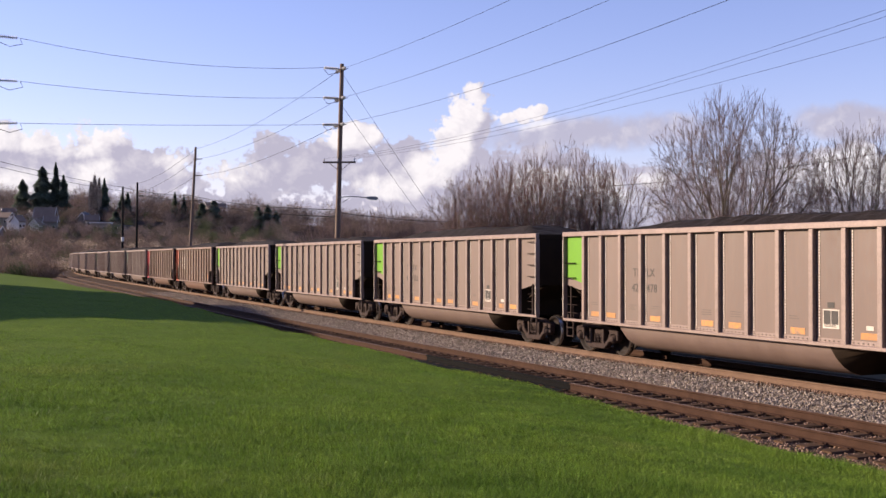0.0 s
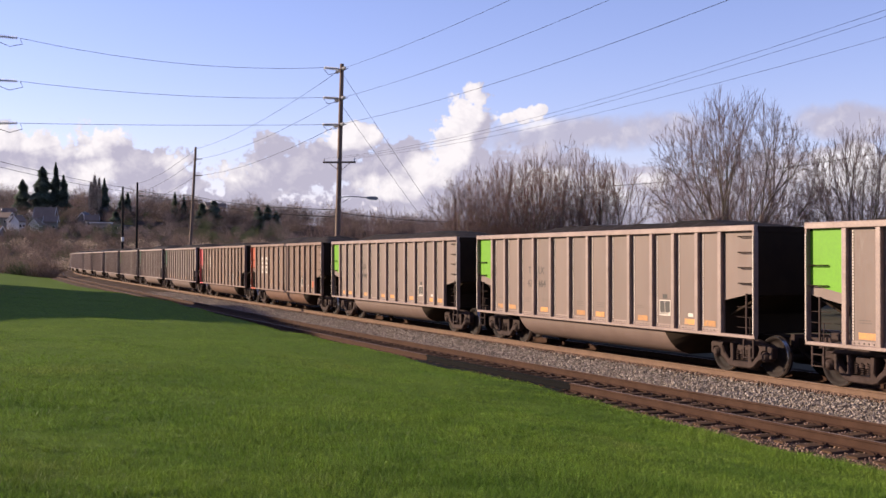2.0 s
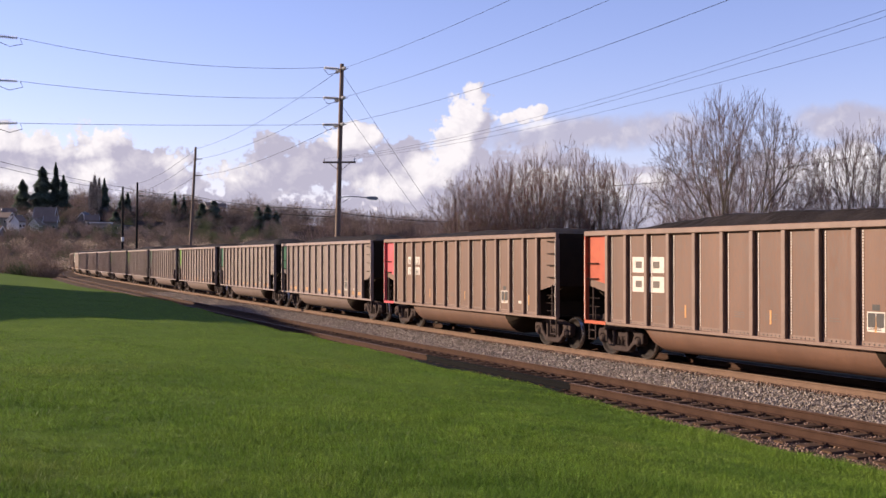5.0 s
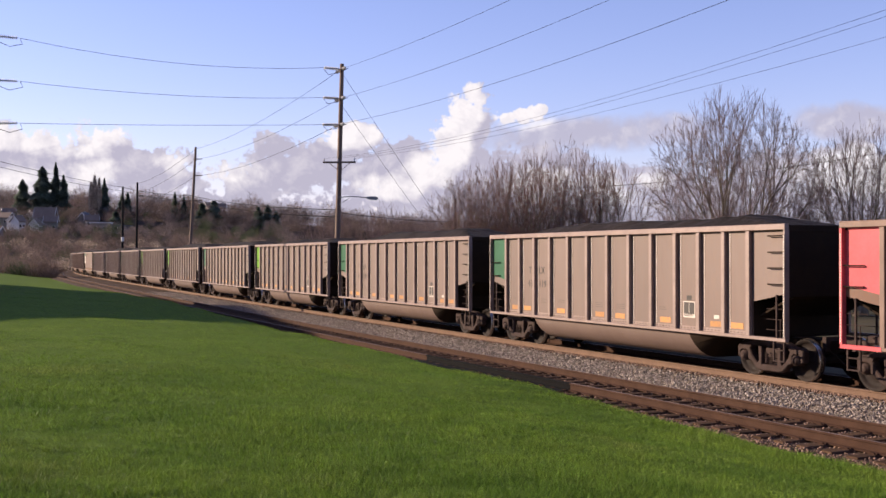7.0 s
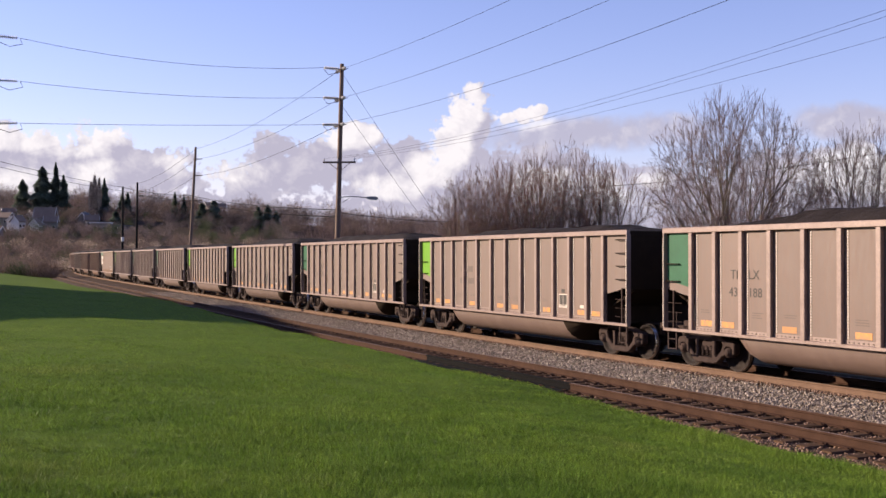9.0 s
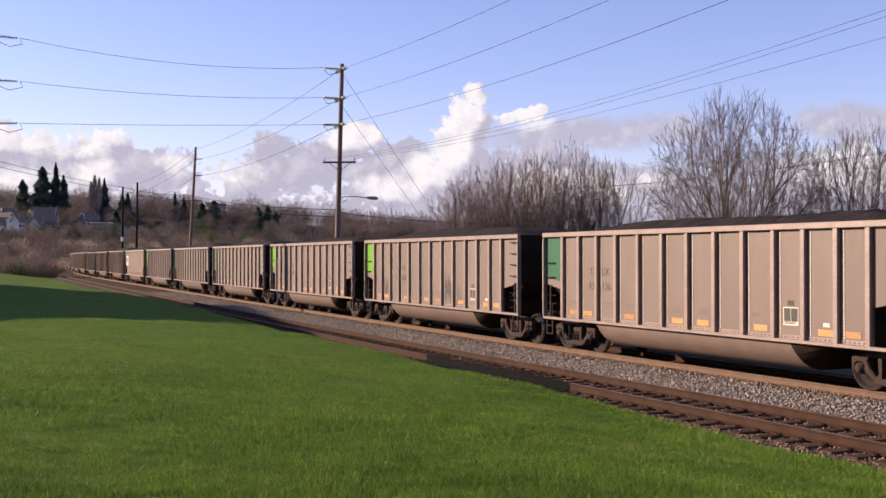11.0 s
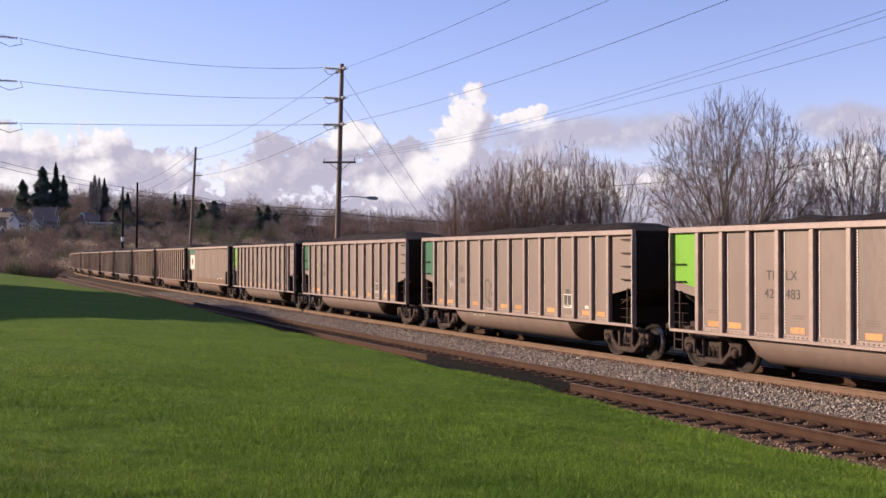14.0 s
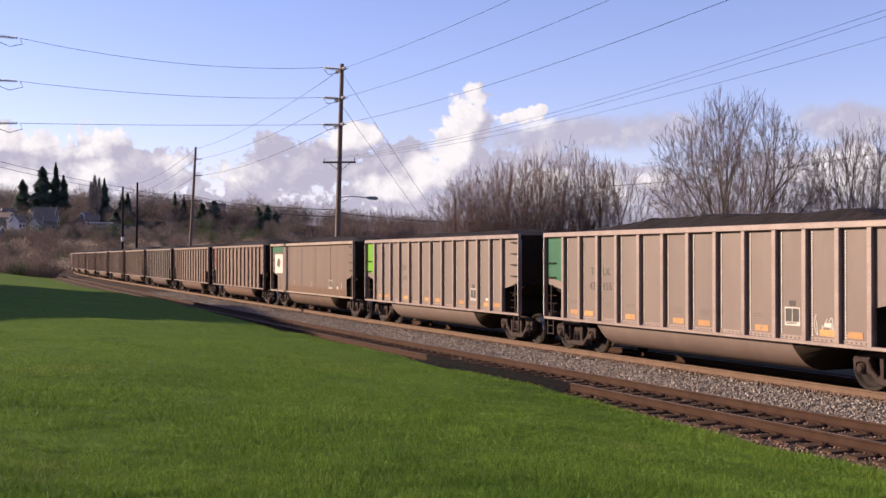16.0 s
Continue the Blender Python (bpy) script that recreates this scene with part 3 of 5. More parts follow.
REFLECT = [1.66, 2.45, 4.56, 6.74, 7.78, 9.90, 11.98, 12.76]


def wheel_profile(mid, sign):
    r = 0.4825
    p = [(0.07, 0.10), (0.075, 0.13), (0.02, 0.16), (0.0, 0.30), (0.012, 0.40), (0.065, 0.415), (0.068, 0.475), (0.06, r), (-0.03, r + 0.004),
         (-0.045, r + 0.028), (-0.062, r + 0.022), (-0.066, 0.415), (-0.03, 0.40), (-0.02, 0.30), (-0.04, 0.16), (-0.08, 0.13), (-0.08, 0.09)]
    return [(mid + sign * e, q) for e, q in p]


def wheelset_mesh():
    b = Build()
    for sg in (-1, 1):
        prof = wheel_profile(sg * 0.76, sg)
        b.lathe(prof[:7] if sg > 0 else prof[:7][::-1], 1, 28, 0)
        b.lathe(prof[6:9] if sg > 0 else prof[6:9][::-1], 1, 28, 1)
        b.lathe(prof[8:] if sg > 0 else prof[8:][::-1], 1, 28, 0)
    b.lathe([(1.0, 0.001), (1.0, 0.075), (0.86, 0.08), (0.70, 0.10), (0.0, 0.09), (-0.70, 0.10), (-0.86, 0.08), (-1.0, 0.075), (-1.0, 0.001)], 1, 12, 0)
    return b.mesh("wheelset", [M["wheel"], M["tread"]], True)


def cast_plate(name, outline, holes, y0, y1, mat, bevel=0.02):
    """One casting: an outline (x, z) with openings, drawn from y0 to y1 with its rims cut back."""
    rings = [outline] + holes
    tris = tessellate_polygon([[Vector((x, z, 0)) for x, z in ring] for ring in rings])
    flat = [p for ring in rings for p in ring]
    cx = []
    for ring in rings:
        n = len(ring)
        area = sum(ring[i][0] * ring[(i + 1) % n][1] - ring[(i + 1) % n][0] * ring[i][1] for i in range(n))
        sg = (1 if area > 0 else -1) * (1 if ring is outline else -1)
        for i in range(n):
            e = Vector(ring[(i + 1) % n]) - Vector(ring[i - 1])
            e = Vector((-e.y, e.x)).normalized() * sg * bevel
            cx.append((ring[i][0] + e.x, ring[i][1] + e.y))
    b = Build()
    n = len(flat)
    for pts, y in ((cx, y0), (flat, y0 + bevel), (flat, y1 - bevel), (cx, y1)):
        b.v += [(x, y, z) for x, z in pts]
    for t in tris:
        b.f += [tuple(t), tuple(3 * n + k for k in reversed(t))]
    k0 = 0
    for ring in rings:
        m = len(ring)
        for i in range(m):
            p, q = k0 + i, k0 + (i + 1) % m
            for lv in range(3):
                b.f.append((lv * n + p, lv * n + q, (lv + 1) * n + q, (lv + 1) * n + p))
        k0 += m
    b.m = [0] * len(b.f)
    return b.mesh(name, mat)


def sideframe_mesh():
    """Cast side frame in the plane y = 0: bowed top, window for the springs, jaws over the bearings at x = +-0.89."""
    right = [(0.30, 0.885), (0.60, 0.865), (0.80, 0.79), (1.06, 0.765), (1.13, 0.70), (1.12, 0.46), (1.03, 0.42), (1.01, 0.58), (0.95, 0.615), (0.83, 0.615),
             (0.77, 0.58), (0.755, 0.40), (0.66, 0.37), (0.46, 0.20), (0.34, 0.165)]
    outline = right + [(-x, z) for x, z in reversed(right)]
    window = [(0.26, 0.76), (0.26, 0.32), (-0.26, 0.32), (-0.26, 0.76)]
    holes = [window]
    for s in (-1, 1):
        holes.append([(s * 0.40, 0.755), (s * 0.62, 0.735), (s * 0.67, 0.66), (s * 0.60, 0.50), (s * 0.42, 0.34), (s * 0.38, 0.40)])
    return cast_plate("sideframe", outline, holes, -0.10, 0.09, M["cast"], 0.025)


def bearing_mesh():
    b = Build()
    b.lathe([(-0.165, 0.001), (-0.165, 0.055), (-0.150, 0.085), (-0.115, 0.095), (-0.11, 0.122), (0.10, 0.125)], 1, 14)
    return b.mesh("bearing_cap", M["cast"], True)


def spring_mesh():
    b = Build()
    pts = [(0.055 * math.cos(a), 0.055 * math.sin(a), 0.33 + 0.26 * k / 40) for k in range(41) for a in [k * 0.9]]
    b.tube(pts, 0.014, 5)
    return b.mesh("spring", M["cast"])


def coal_mesh(seed, crest):
    """A heap from end to end of the body, with sloping ends and an uneven top."""
    r = random.Random(seed)
    nx, ny = 64, 14
    b = Build()
    ph = [r.uniform(0, 6.28) for _ in range(4)]
    a0, a1 = r.uniform(1.7, 2.6), r.uniform(1.3, 2.0)
    for i in range(nx + 1):
        x = -HALF + 0.12 + (2 * HALF - 0.24) * i / nx
        end = min(1.0, (x + HALF) / (a0 * 1.9), (HALF - x) / (a1 * 1.5))
        for j in range(ny + 1):
            y = -1.42 + 2.84 * j / ny
            w = min(1.0, (1.42 - abs(y)) / 0.85)
            h = crest * min(end, w) ** 0.9
            h *= 1 + 0.05 * math.sin(x * 0.9 + ph[0]) + 0.03 * math.sin(x * 2.7 + ph[1])
            h += 0.035 * noise.noise((x * 2.2 + seed * 9, y * 2.2, 0)) + 0.03 * noise.noise((x * 6 + seed * 5, y * 6, 3))
            b.v.append((x, y, 3.38 + h))
    for i in range(nx):
        for j in range(ny):
            q = i * (ny + 1) + j
            b.f.append((q, q + ny + 1, q + ny + 2, q + 1))
            b.m.append(0)
    return b.mesh("coal_load", M["coal"])


def rivet_mesh(length, n, along):
    """A row of small raised rivet heads, cut square."""
    b = Build()
    for i in range(n):
        c = length * (i + 0.5) / n
        if along == "z":
            b.box(-0.016, 0.016, -0.012, 0.0, c - 0.021, c + 0.021)
        else:
            b.box(c - 0.018, c + 0.018, -0.012, 0.0, -0.014, 0.014)
    # upright rows are white: the light they catch is painted in
    return b.mesh("rivet_strip", M["white"] if along == "z" else M["faint"])


SHARED = {}


def share(key, make):
    if key not in SHARED:
        SHARED[key] = make()
    return SHARED[key]


def side_sheet_mesh(mat):
    """One side sheet, with its corners cut away below; it faces -y."""
    b = Build()
    b.box(-HALF + 1.2, HALF - 1.2, 0.0, 0.02, 0.98, 3.46)
    for e in (-1, 1):
        b.prism([(e * (HALF - 1.2), 1.80), (e * (HALF - 0.02), 2.02), (e * (HALF - 0.02), 3.46), (e * (HALF - 1.2), 3.46)], 1, 0.0, 0.02)
    return b.mesh("side_sheet", mat)


def side_panel_mesh(mat, i):
    """One panel of the side sheet, from rib to rib; the first and the last are cut away below."""
    edges = [-HALF + 0.02, -HALF + 1.2] + [x - HALF for x in RIBS[1:-1]] + [HALF - 1.2, HALF - 0.02]
    a, c = edges[i], edges[i + 1]
    b = Build()
    if i == 0:
        b.prism([(a, 2.02), (c, 1.80), (c, 3.46), (a, 3.46)], 1, 0.0, 0.02)
    elif i == len(edges) - 2:
        b.prism([(a, 1.80), (c, 2.02), (c, 3.46), (a, 3.46)], 1, 0.0, 0.02)
    else:
        b.box(a, c, 0.0, 0.02, 0.98, 3.46)
    return b.mesh("side_panel", mat)


def end_wall_mesh():
    # the end's shade is put into its black colour
    return Build().box(HALF - 0.06, HALF - 0.01, -SIDE + 0.022, SIDE - 0.022, 1.95, 3.46).mesh("end_wall", M["black_and_shade"])


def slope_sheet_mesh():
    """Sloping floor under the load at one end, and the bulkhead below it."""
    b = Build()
    # black here paints the shade inside the open corner
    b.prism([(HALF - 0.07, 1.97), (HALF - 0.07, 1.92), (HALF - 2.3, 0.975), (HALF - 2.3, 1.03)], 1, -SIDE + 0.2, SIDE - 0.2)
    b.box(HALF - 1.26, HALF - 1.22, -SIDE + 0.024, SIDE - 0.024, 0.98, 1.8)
    return b.mesh("slope_sheet", M["black_and_shade"])


def tub_mesh(mat, deep=0.31):
    """Rounded belly under the body between the trucks."""
    b = Build()
    prof = [(-1.44, 0.95), (-1.43, 0.80), (-1.38, 0.64), (-1.28, 0.48), (-1.12, 0.37), (-0.9, deep), (0.9, deep), (1.12, 0.37), (1.28, 0.48), (1.38, 0.64), (1.43, 0.80), (1.44, 0.95)]
    n = len(prof)
    # x at the top edge and at the bottom of each ring, and how deep it hangs
    rings = ((-4.52, -4.52, 0.0), (-4.36, -4.22, 0.86), (-4.20, -4.00, 1.0), (-4.20, -4.00, 1.0), (3.55, 3.92, 1.0), (3.55, 3.92, 1.0), (4.75, 4.75, 0.0))
    for xa, xb, k in rings:
        for y, z in prof:
            f = (0.95 - z) / (0.95 - deep)
            b.v.append((xa + (xb - xa) * f, y, 0.95 + (z - 0.95) * (0.05 + 0.95 * k)))
    for i in (0, 1, 3, 5):
        for j in range(n - 1):
            q = i * n + j
            b.f.append((q, q + 1, q + n + 1, q + n))
            # only the right end slope goes black: its shade is in the colour
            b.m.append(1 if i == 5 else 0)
    return b.mesh("tub", [mat, M["black_and_shade"]], True)


def grab_mesh(w):
    b = Build()
    b.tube([(-w / 2, 0, 0), (-w / 2, -0.07, 0.0), (-w / 2 + 0.03, -0.085, 0), (w / 2 - 0.03, -0.085, 0), (w / 2, -0.07, 0), (w / 2, 0, 0)], 0.015, 5)
    return b.mesh("grab_iron", M["black_and_shade"])


def build_car(sheet, trim, panel, deco, label, crest, seed, ribbed=True):
    """A loaded coal car, rail level at z = 0, travelling towards +x; its near side is at -y."""
    car = thing("coal_car", label, "railcar", "coal cars of the train")
    for sg in (-1, 1):
        if ribbed and sg < 0:
            for i in range(len(RIBS) + 1):
                part("side_panel", share(("panel", sheet, i), lambda: side_panel_mesh(M[sheet], i)), None, car, at=pose(0, -SIDE, 0))
        else:
            part("side_sheet", share(("side", sheet), lambda: side_sheet_mesh(M[sheet])), None, car, at=pose(0, sg * SIDE, 0, rz=0 if sg < 0 else 180))
        part("end_wall", share("end", end_wall_mesh), None, car, at=pose(0, 0, 0, rz=0 if sg > 0 else 180))
        part("slope_sheet", share("slope", slope_sheet_mesh), None, car, at=pose(0, 0, 0, rz=0 if sg > 0 else 180))
    part("floor_plate", share("floorp", lambda: Build().box(-HALF + 1.2, HALF - 1.2, -1.45, 1.45, 0.935, 0.97).mesh("floor_plate", M["black_and_shade"])), None, car)
    part("centre_sill", share("csill", lambda: Build().box(-HALF - 0.1, HALF + 0.1, -0.32, 0.32, 0.66, 0.93, 0.02).mesh("centre_sill", M["black_and_shade"])), None, car)
    part("tub", share(("tub", sheet), lambda: tub_mesh(M[sheet])), None, car)
    part("coal_load", coal_mesh(seed, crest), None, car, "heaped black coal")
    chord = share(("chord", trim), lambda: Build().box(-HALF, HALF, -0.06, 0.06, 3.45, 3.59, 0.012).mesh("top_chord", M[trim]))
    # end chord in the same black, shade of the car end included
    cap = share(("cap", trim), lambda: Build().box(-0.06, 0.06, -1.5, 1.5, 3.40, 3.56, 0.012).mesh("end_chord", M["black_and_shade"]))
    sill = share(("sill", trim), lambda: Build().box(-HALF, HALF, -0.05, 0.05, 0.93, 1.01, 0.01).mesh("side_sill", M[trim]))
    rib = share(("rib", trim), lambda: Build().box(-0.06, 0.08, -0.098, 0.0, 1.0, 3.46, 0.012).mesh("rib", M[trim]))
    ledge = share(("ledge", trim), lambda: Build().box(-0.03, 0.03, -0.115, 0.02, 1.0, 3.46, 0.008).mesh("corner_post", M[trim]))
    for sg in (-1, 1):
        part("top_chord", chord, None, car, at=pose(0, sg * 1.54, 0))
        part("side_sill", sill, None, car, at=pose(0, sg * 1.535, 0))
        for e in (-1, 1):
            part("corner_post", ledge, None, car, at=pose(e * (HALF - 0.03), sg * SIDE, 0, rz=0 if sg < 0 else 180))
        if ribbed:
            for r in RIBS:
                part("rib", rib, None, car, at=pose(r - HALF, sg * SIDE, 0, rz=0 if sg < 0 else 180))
    for e in (-1, 1):
        part("end_chord", cap, None, car, at=pose(e * (HALF - 0.06), 0, 0))
    # rivets beside each rib and along the foot of the sheets, on the side that faces the lawn
    rv, rh = share("rv", lambda: rivet_mesh(2.3, 36, "z")), share("rh", lambda: rivet_mesh(0.8, 6, "x"))
    if ribbed:
        for i, r in enumerate(RIBS):
            if i < len(RIBS) - 1:
                part("rivet_strip", rv, None, car, at=pose(r - HALF + 0.185, -SIDE - 0.001, 1.11))
            if i < len(RIBS) - 1:
                part("rivet_strip", rh, None, car, at=pose(r - HALF + 0.14, -SIDE - 0.006, 1.05))
        for e in (-1, 1):
            part("rivet_strip", rv, None, car, at=pose(e * (HALF - 0.03), -SIDE - 0.116, 1.04))
    for o in car.children:
        if o.name.startswith("rivet_strip"):
            tagged(o, kind="stuff")
    if ribbed:
        part("base_strip", share(("strip", trim), lambda: Build().box(RIBS[0] - HALF, RIBS[-1] - HALF, -0.006, -0.0005, 1.012, 1.10).mesh("base_strip", M[trim])), None, car, at=pose(0, -SIDE, 0))
    # coloured panel at the trailing end
    if panel:
        a0, a1 = -HALF + 0.062, RIBS[0] - HALF - 0.047
        b = Build().prism([(a0, 2.24), (a1, 2.06), (a1, 3.45), (a0, 3.45)], 1, -SIDE - 0.006, -SIDE - 0.001)
        part("end_panel", b, M[panel], car, {"lime": "lime green painted panel", "teal": "sea green painted panel"}.get(panel, "faded red painted panel"))
    if panel in ("red", "orange_red"):
        part("corner_trim", Build().box(-HALF - 0.004, -HALF + 0.064, -1.602, -SIDE, 1.012, 3.44), M[panel], car, "faded red corner post")
        part("sill_trim", Build().box(-HALF - 0.004, RIBS[0] - HALF, -1.592, -SIDE, 0.925, 1.014), M[panel], car, "faded red sill end")
    # grab irons, corner ladders, steps
    gl, gs = share("grab_long", lambda: grab_mesh(0.52)), share("grab_short", lambda: grab_mesh(0.5))
    for sg in (-1, 1):
        rot = 0 if sg < 0 else 180
        for z in (3.32, 2.95, 2.59, 2.22):
            part("grab_iron", gl, None, car, at=pose(sg * -1 * (HALF - 0.36), sg * SIDE, z, rz=rot))
        for z in (2.66, 2.22):
            part("grab_iron", gs, None, car, at=pose(sg * (HALF - 0.33), sg * SIDE, z, rz=rot))
    lad = share(("ladder", trim), lambda: ladder_mesh(M[trim]))
    step = share(("step"), step_mesh)
    for e in (-1, 1):
        part("ladder", lad, None, car, at=pose(e * (HALF - 0.36), -SIDE - 0.03, 0))
        part("ladder", lad, None, car, at=pose(e * (HALF - 0.36), SIDE + 0.03, 0))
        for sg in (-1, 1):
            part("step", step, None, car, at=pose(e * (HALF - 0.30), sg * 1.5, 0))
    # couplers, brake gear
    cp = share("coupler", coupler_mesh)
    part("coupler", cp, None, car, at=pose(HALF, 0, 0))
    part("coupler", cp, None, car, at=pose(-HALF, 0, 0, rz=180))
    part("brake_cylinder", share("brake", brake_mesh), None, car, at=pose(-HALF + 0.75, 0, 0))
    part("air_hose", share("hose", hose_mesh), None, car, at=pose(HALF, 0, 0))
    part("air_hose", share("hose", hose_mesh), None, car, at=pose(-HALF, 0, 0, rz=180))
    # reflectors and data panels
    if deco:
        rf = share("refl", lambda: Build().box(-0.23, 0.23, -0.005, 0, 1.135, 1.275).mesh("reflector", M["reflector"]))
        rf2 = share("refl2", lambda: Build().box(-0.03, 0.03, -0.005, 0, 1.3, 1.62).mesh("reflector", M["reflector"]))
        for x in REFLECT:
            if deco == 1:
                part("reflector", rf, None, car, "worn orange reflector", at=pose(x - HALF, -SIDE - 0.001, 0))
        if deco == 2:
            for x in (4.62, 7.78, 10.9, 12.6):
                part("reflector", rf2, None, car, "worn orange reflector", at=pose(x - HALF, -SIDE - 0.001, 0))
        part("data_panel", share(("data", deco), data_mesh), None, car, "framed black data panel", at=pose(10.91 - HALF, -SIDE - 0.001, 1.5))
        tagged(part("stencil", share("lines", lines_mesh), None, car, "faint unreadable stencilled lines"), kind="stuff")
        part("tag_plate", share("tagp", lambda: Build().box(-0.10, 0.10, -0.006, 0, 1.33, 1.42).mesh("tag_plate", M["white"])), None, car, "small white tag", at=pose(12.0 - HALF, -SIDE - 0.001, 0))
    # trucks
    bol = share("bolster", bolster_mesh)
    for e in (-1, 1):
        tr = part("truck", bol, None, car, at=pose(e * 6.17, 0, 0))
        for sg in (-1, 1):
            part("sideframe", share("sf", sideframe_mesh), None, tr, at=pose(0, sg * 1.0, 0, rz=0 if sg < 0 else 180))
            for x in (-0.89, 0.89):
                part("bearing_cap", share("bearing", bearing_mesh), None, tr, at=pose(x, sg * 1.0, 0.4825, rz=0 if sg < 0 else 180))
            for x in (-0.17, 0.0, 0.17):
                part("spring", share("spring", spring_mesh), None, tr, at=pose(x, sg * 1.0, 0))
        for w in (-0.89, 0.89):
            part("wheelset", share("ws", wheelset_mesh), None, tr, at=pose(w, 0, 0.4825))
    return car


def ladder_mesh(mat):
    """Stiles and rungs over the open corner below the side sheet."""
    b = Build()
    b.box(-0.02, 0.02, -0.02, 0.02, 1.0, 1.98)
    for z in (1.18, 1.42, 1.66):
        b.tube([(-0.34, 0, z), (0.33, 0, z)], 0.008, 5)
    b.tube([(0.12, 0, 1.0), (0.12, 0, 1.42)], 0.012, 5)
    return b.mesh("ladder", M["cast"])


def step_mesh():
    b = Build()
    for x in (-0.17, 0.17):
        b.box(x - 0.02, x + 0.02, -0.02, 0.02, 0.46, 0.95)
    for z in (0.47, 0.72):
        b.box(-0.17, 0.17, -0.03, 0.03, z, z + 0.025)
    return b.mesh("step", M["cast"])


def coupler_mesh():
    b = Build()
    b.box(-0.05, 0.62, -0.09, 0.09, 0.76, 0.95, 0.02)
    b.prism([(0.55, -0.16), (0.80, -0.17), (0.88, -0.06), (0.86, 0.12), (0.70, 0.17), (0.55, 0.13)], 2, 0.72, 0.98)
    b.box(-0.06, 0.06, -0.45, 0.45, 0.68, 1.02)
    return b.mesh("coupler", M["cast"])


def brake_mesh():
    b = Build()
    b.lathe([(-0.45, 0.001), (-0.45, 0.16), (-0.40, 0.19), (0.35, 0.19), (0.42, 0.14), (0.42, 0.001)], 1, 14)
    b.v = [(x, y, z + 1.3) for x, y, z in b.v]
    b.box(-0.4, 0.3, -1.2, -0.75, 1.02, 1.20, 0.02)
    b.tube([(-0.2, -1.2, 1.15), (-0.2, 1.2, 1.15)], 0.025, 6)
    b.box(0.05, 0.35, 0.5, 0.9, 1.02, 1.35, 0.03)
    return b.mesh("brake_cylinder", M["cast"])


def hose_mesh():
    b = Build()
    b.tube([(0.0, -0.35, 0.72), (0.25, -0.36, 0.62), (0.48, -0.32, 0.42), (0.70, -0.22, 0.36), (0.86, -0.12, 0.40)], 0.025, 6)
    return b.mesh("air_hose", M["black_and_shade"])


def bolster_mesh():
    b = Build()
    b.box(-0.2, 0.2, -1.02, 1.02, 0.48, 0.72, 0.04)
    b.box(-0.16, 0.16, -0.3, 0.3, 0.70, 0.94)
    for x in (-0.42, 0.42):
        b.box(x - 0.06, x + 0.06, -0.75, 0.75, 0.32, 0.44)
    return b.mesh("truck", M["cast"])


def data_mesh():
    b = Build()
    b.box(-0.24, 0.24, -0.004, 0, -0.19, 0.22, mi=0)
    b.box(-0.215, -0.010, -0.007, -0.004, -0.10, 0.195, mi=1)
    b.box(0.010, 0.215, -0.007, -0.004, -0.10, 0.195, mi=1)
    for z in (-0.125, -0.155):
        b.box(-0.20, 0.15, -0.007, -0.004, z, z + 0.016, mi=1)
    b.box(-0.10, 0.10, -0.004, 0, 0.25, 0.37, mi=1)
    return b.mesh("data_panel", [M["white"], M["ink"]])


def lines_mesh():
    b = Build()
    r = random.Random(5)
    for x0, n in ((6.5, 3), (7.6, 3), (9.6, 2), (4.38, 2), (3.3, 3), (1.42, 2)):
        for k in range(n):
            z = 1.52 - 0.055 * k
            w = r.uniform(0.28, 0.42)
            b.box(x0 - HALF + 0.02, x0 - HALF + w, -SIDE - 0.004, -SIDE - 0.001, z, z + 0.018)
    return b.mesh("stencil", M["faint"])


def lettering(name, text, size, mat, parent, x, z, label="", y=-SIDE - 0.003):
    """Letters of Blender's own font, flat on the side sheet, from x and with their feet at z."""
    cu = bpy.data.curves.new(name, "FONT")
    cu.body, cu.size, cu.extrude, cu.space_character = text, size, 0.002, 1.05
    tmp = new("lettering", cu)
    bpy.context.view_layer.update()
    me = bpy.data.meshes.new_from_object(tmp.evaluated_get(bpy.context.evaluated_depsgraph_get()))
    bpy.data.objects.remove(tmp)
    me.materials.clear()
    me.materials.append(mat)
    return part(name, me, None, parent, label, at=pose(x, y, z, rx=90))


def strokes(name, curves, width, mat, parent, label, y=-SIDE - 0.004):
    """Sprayed strokes: flat ribbons on the side sheet. curves: lists of (x, z)."""
    b = Build()
    for pts in curves:
        P = [Vector(p) for p in pts]
        Q = []
        for i in range(len(P) - 1):
            for k in range(5):
                t = k / 5
                p0, p1, p2, p3 = P[max(i - 1, 0)], P[i], P[i + 1], P[min(i + 2, len(P) - 1)]
                Q.append(0.5 * ((2 * p1) + (-p0 + p2) * t + (2 * p0 - 5 * p1 + 4 * p2 - p3) * t * t + (-p0 + 3 * p1 - 3 * p2 + p3) * t ** 3))
        Q.append(P[-1])
        n0 = len(b.v)
        for i, q in enumerate(Q):
            d = (Q[min(i + 1, len(Q) - 1)] - Q[max(i - 1, 0)]).normalized()
            n = Vector((-d.y, d.x)) * width / 2
            b.v += [(q.x + n.x, y, q.y + n.y), (q.x - n.x, y, q.y - n.y)]
        for i in range(len(Q) - 1):
            k = n0 + 2 * i
            b.f.append((k, k + 1, k + 3, k + 2))
            b.m.append(0)
    return part(name, b, mat, parent, label)


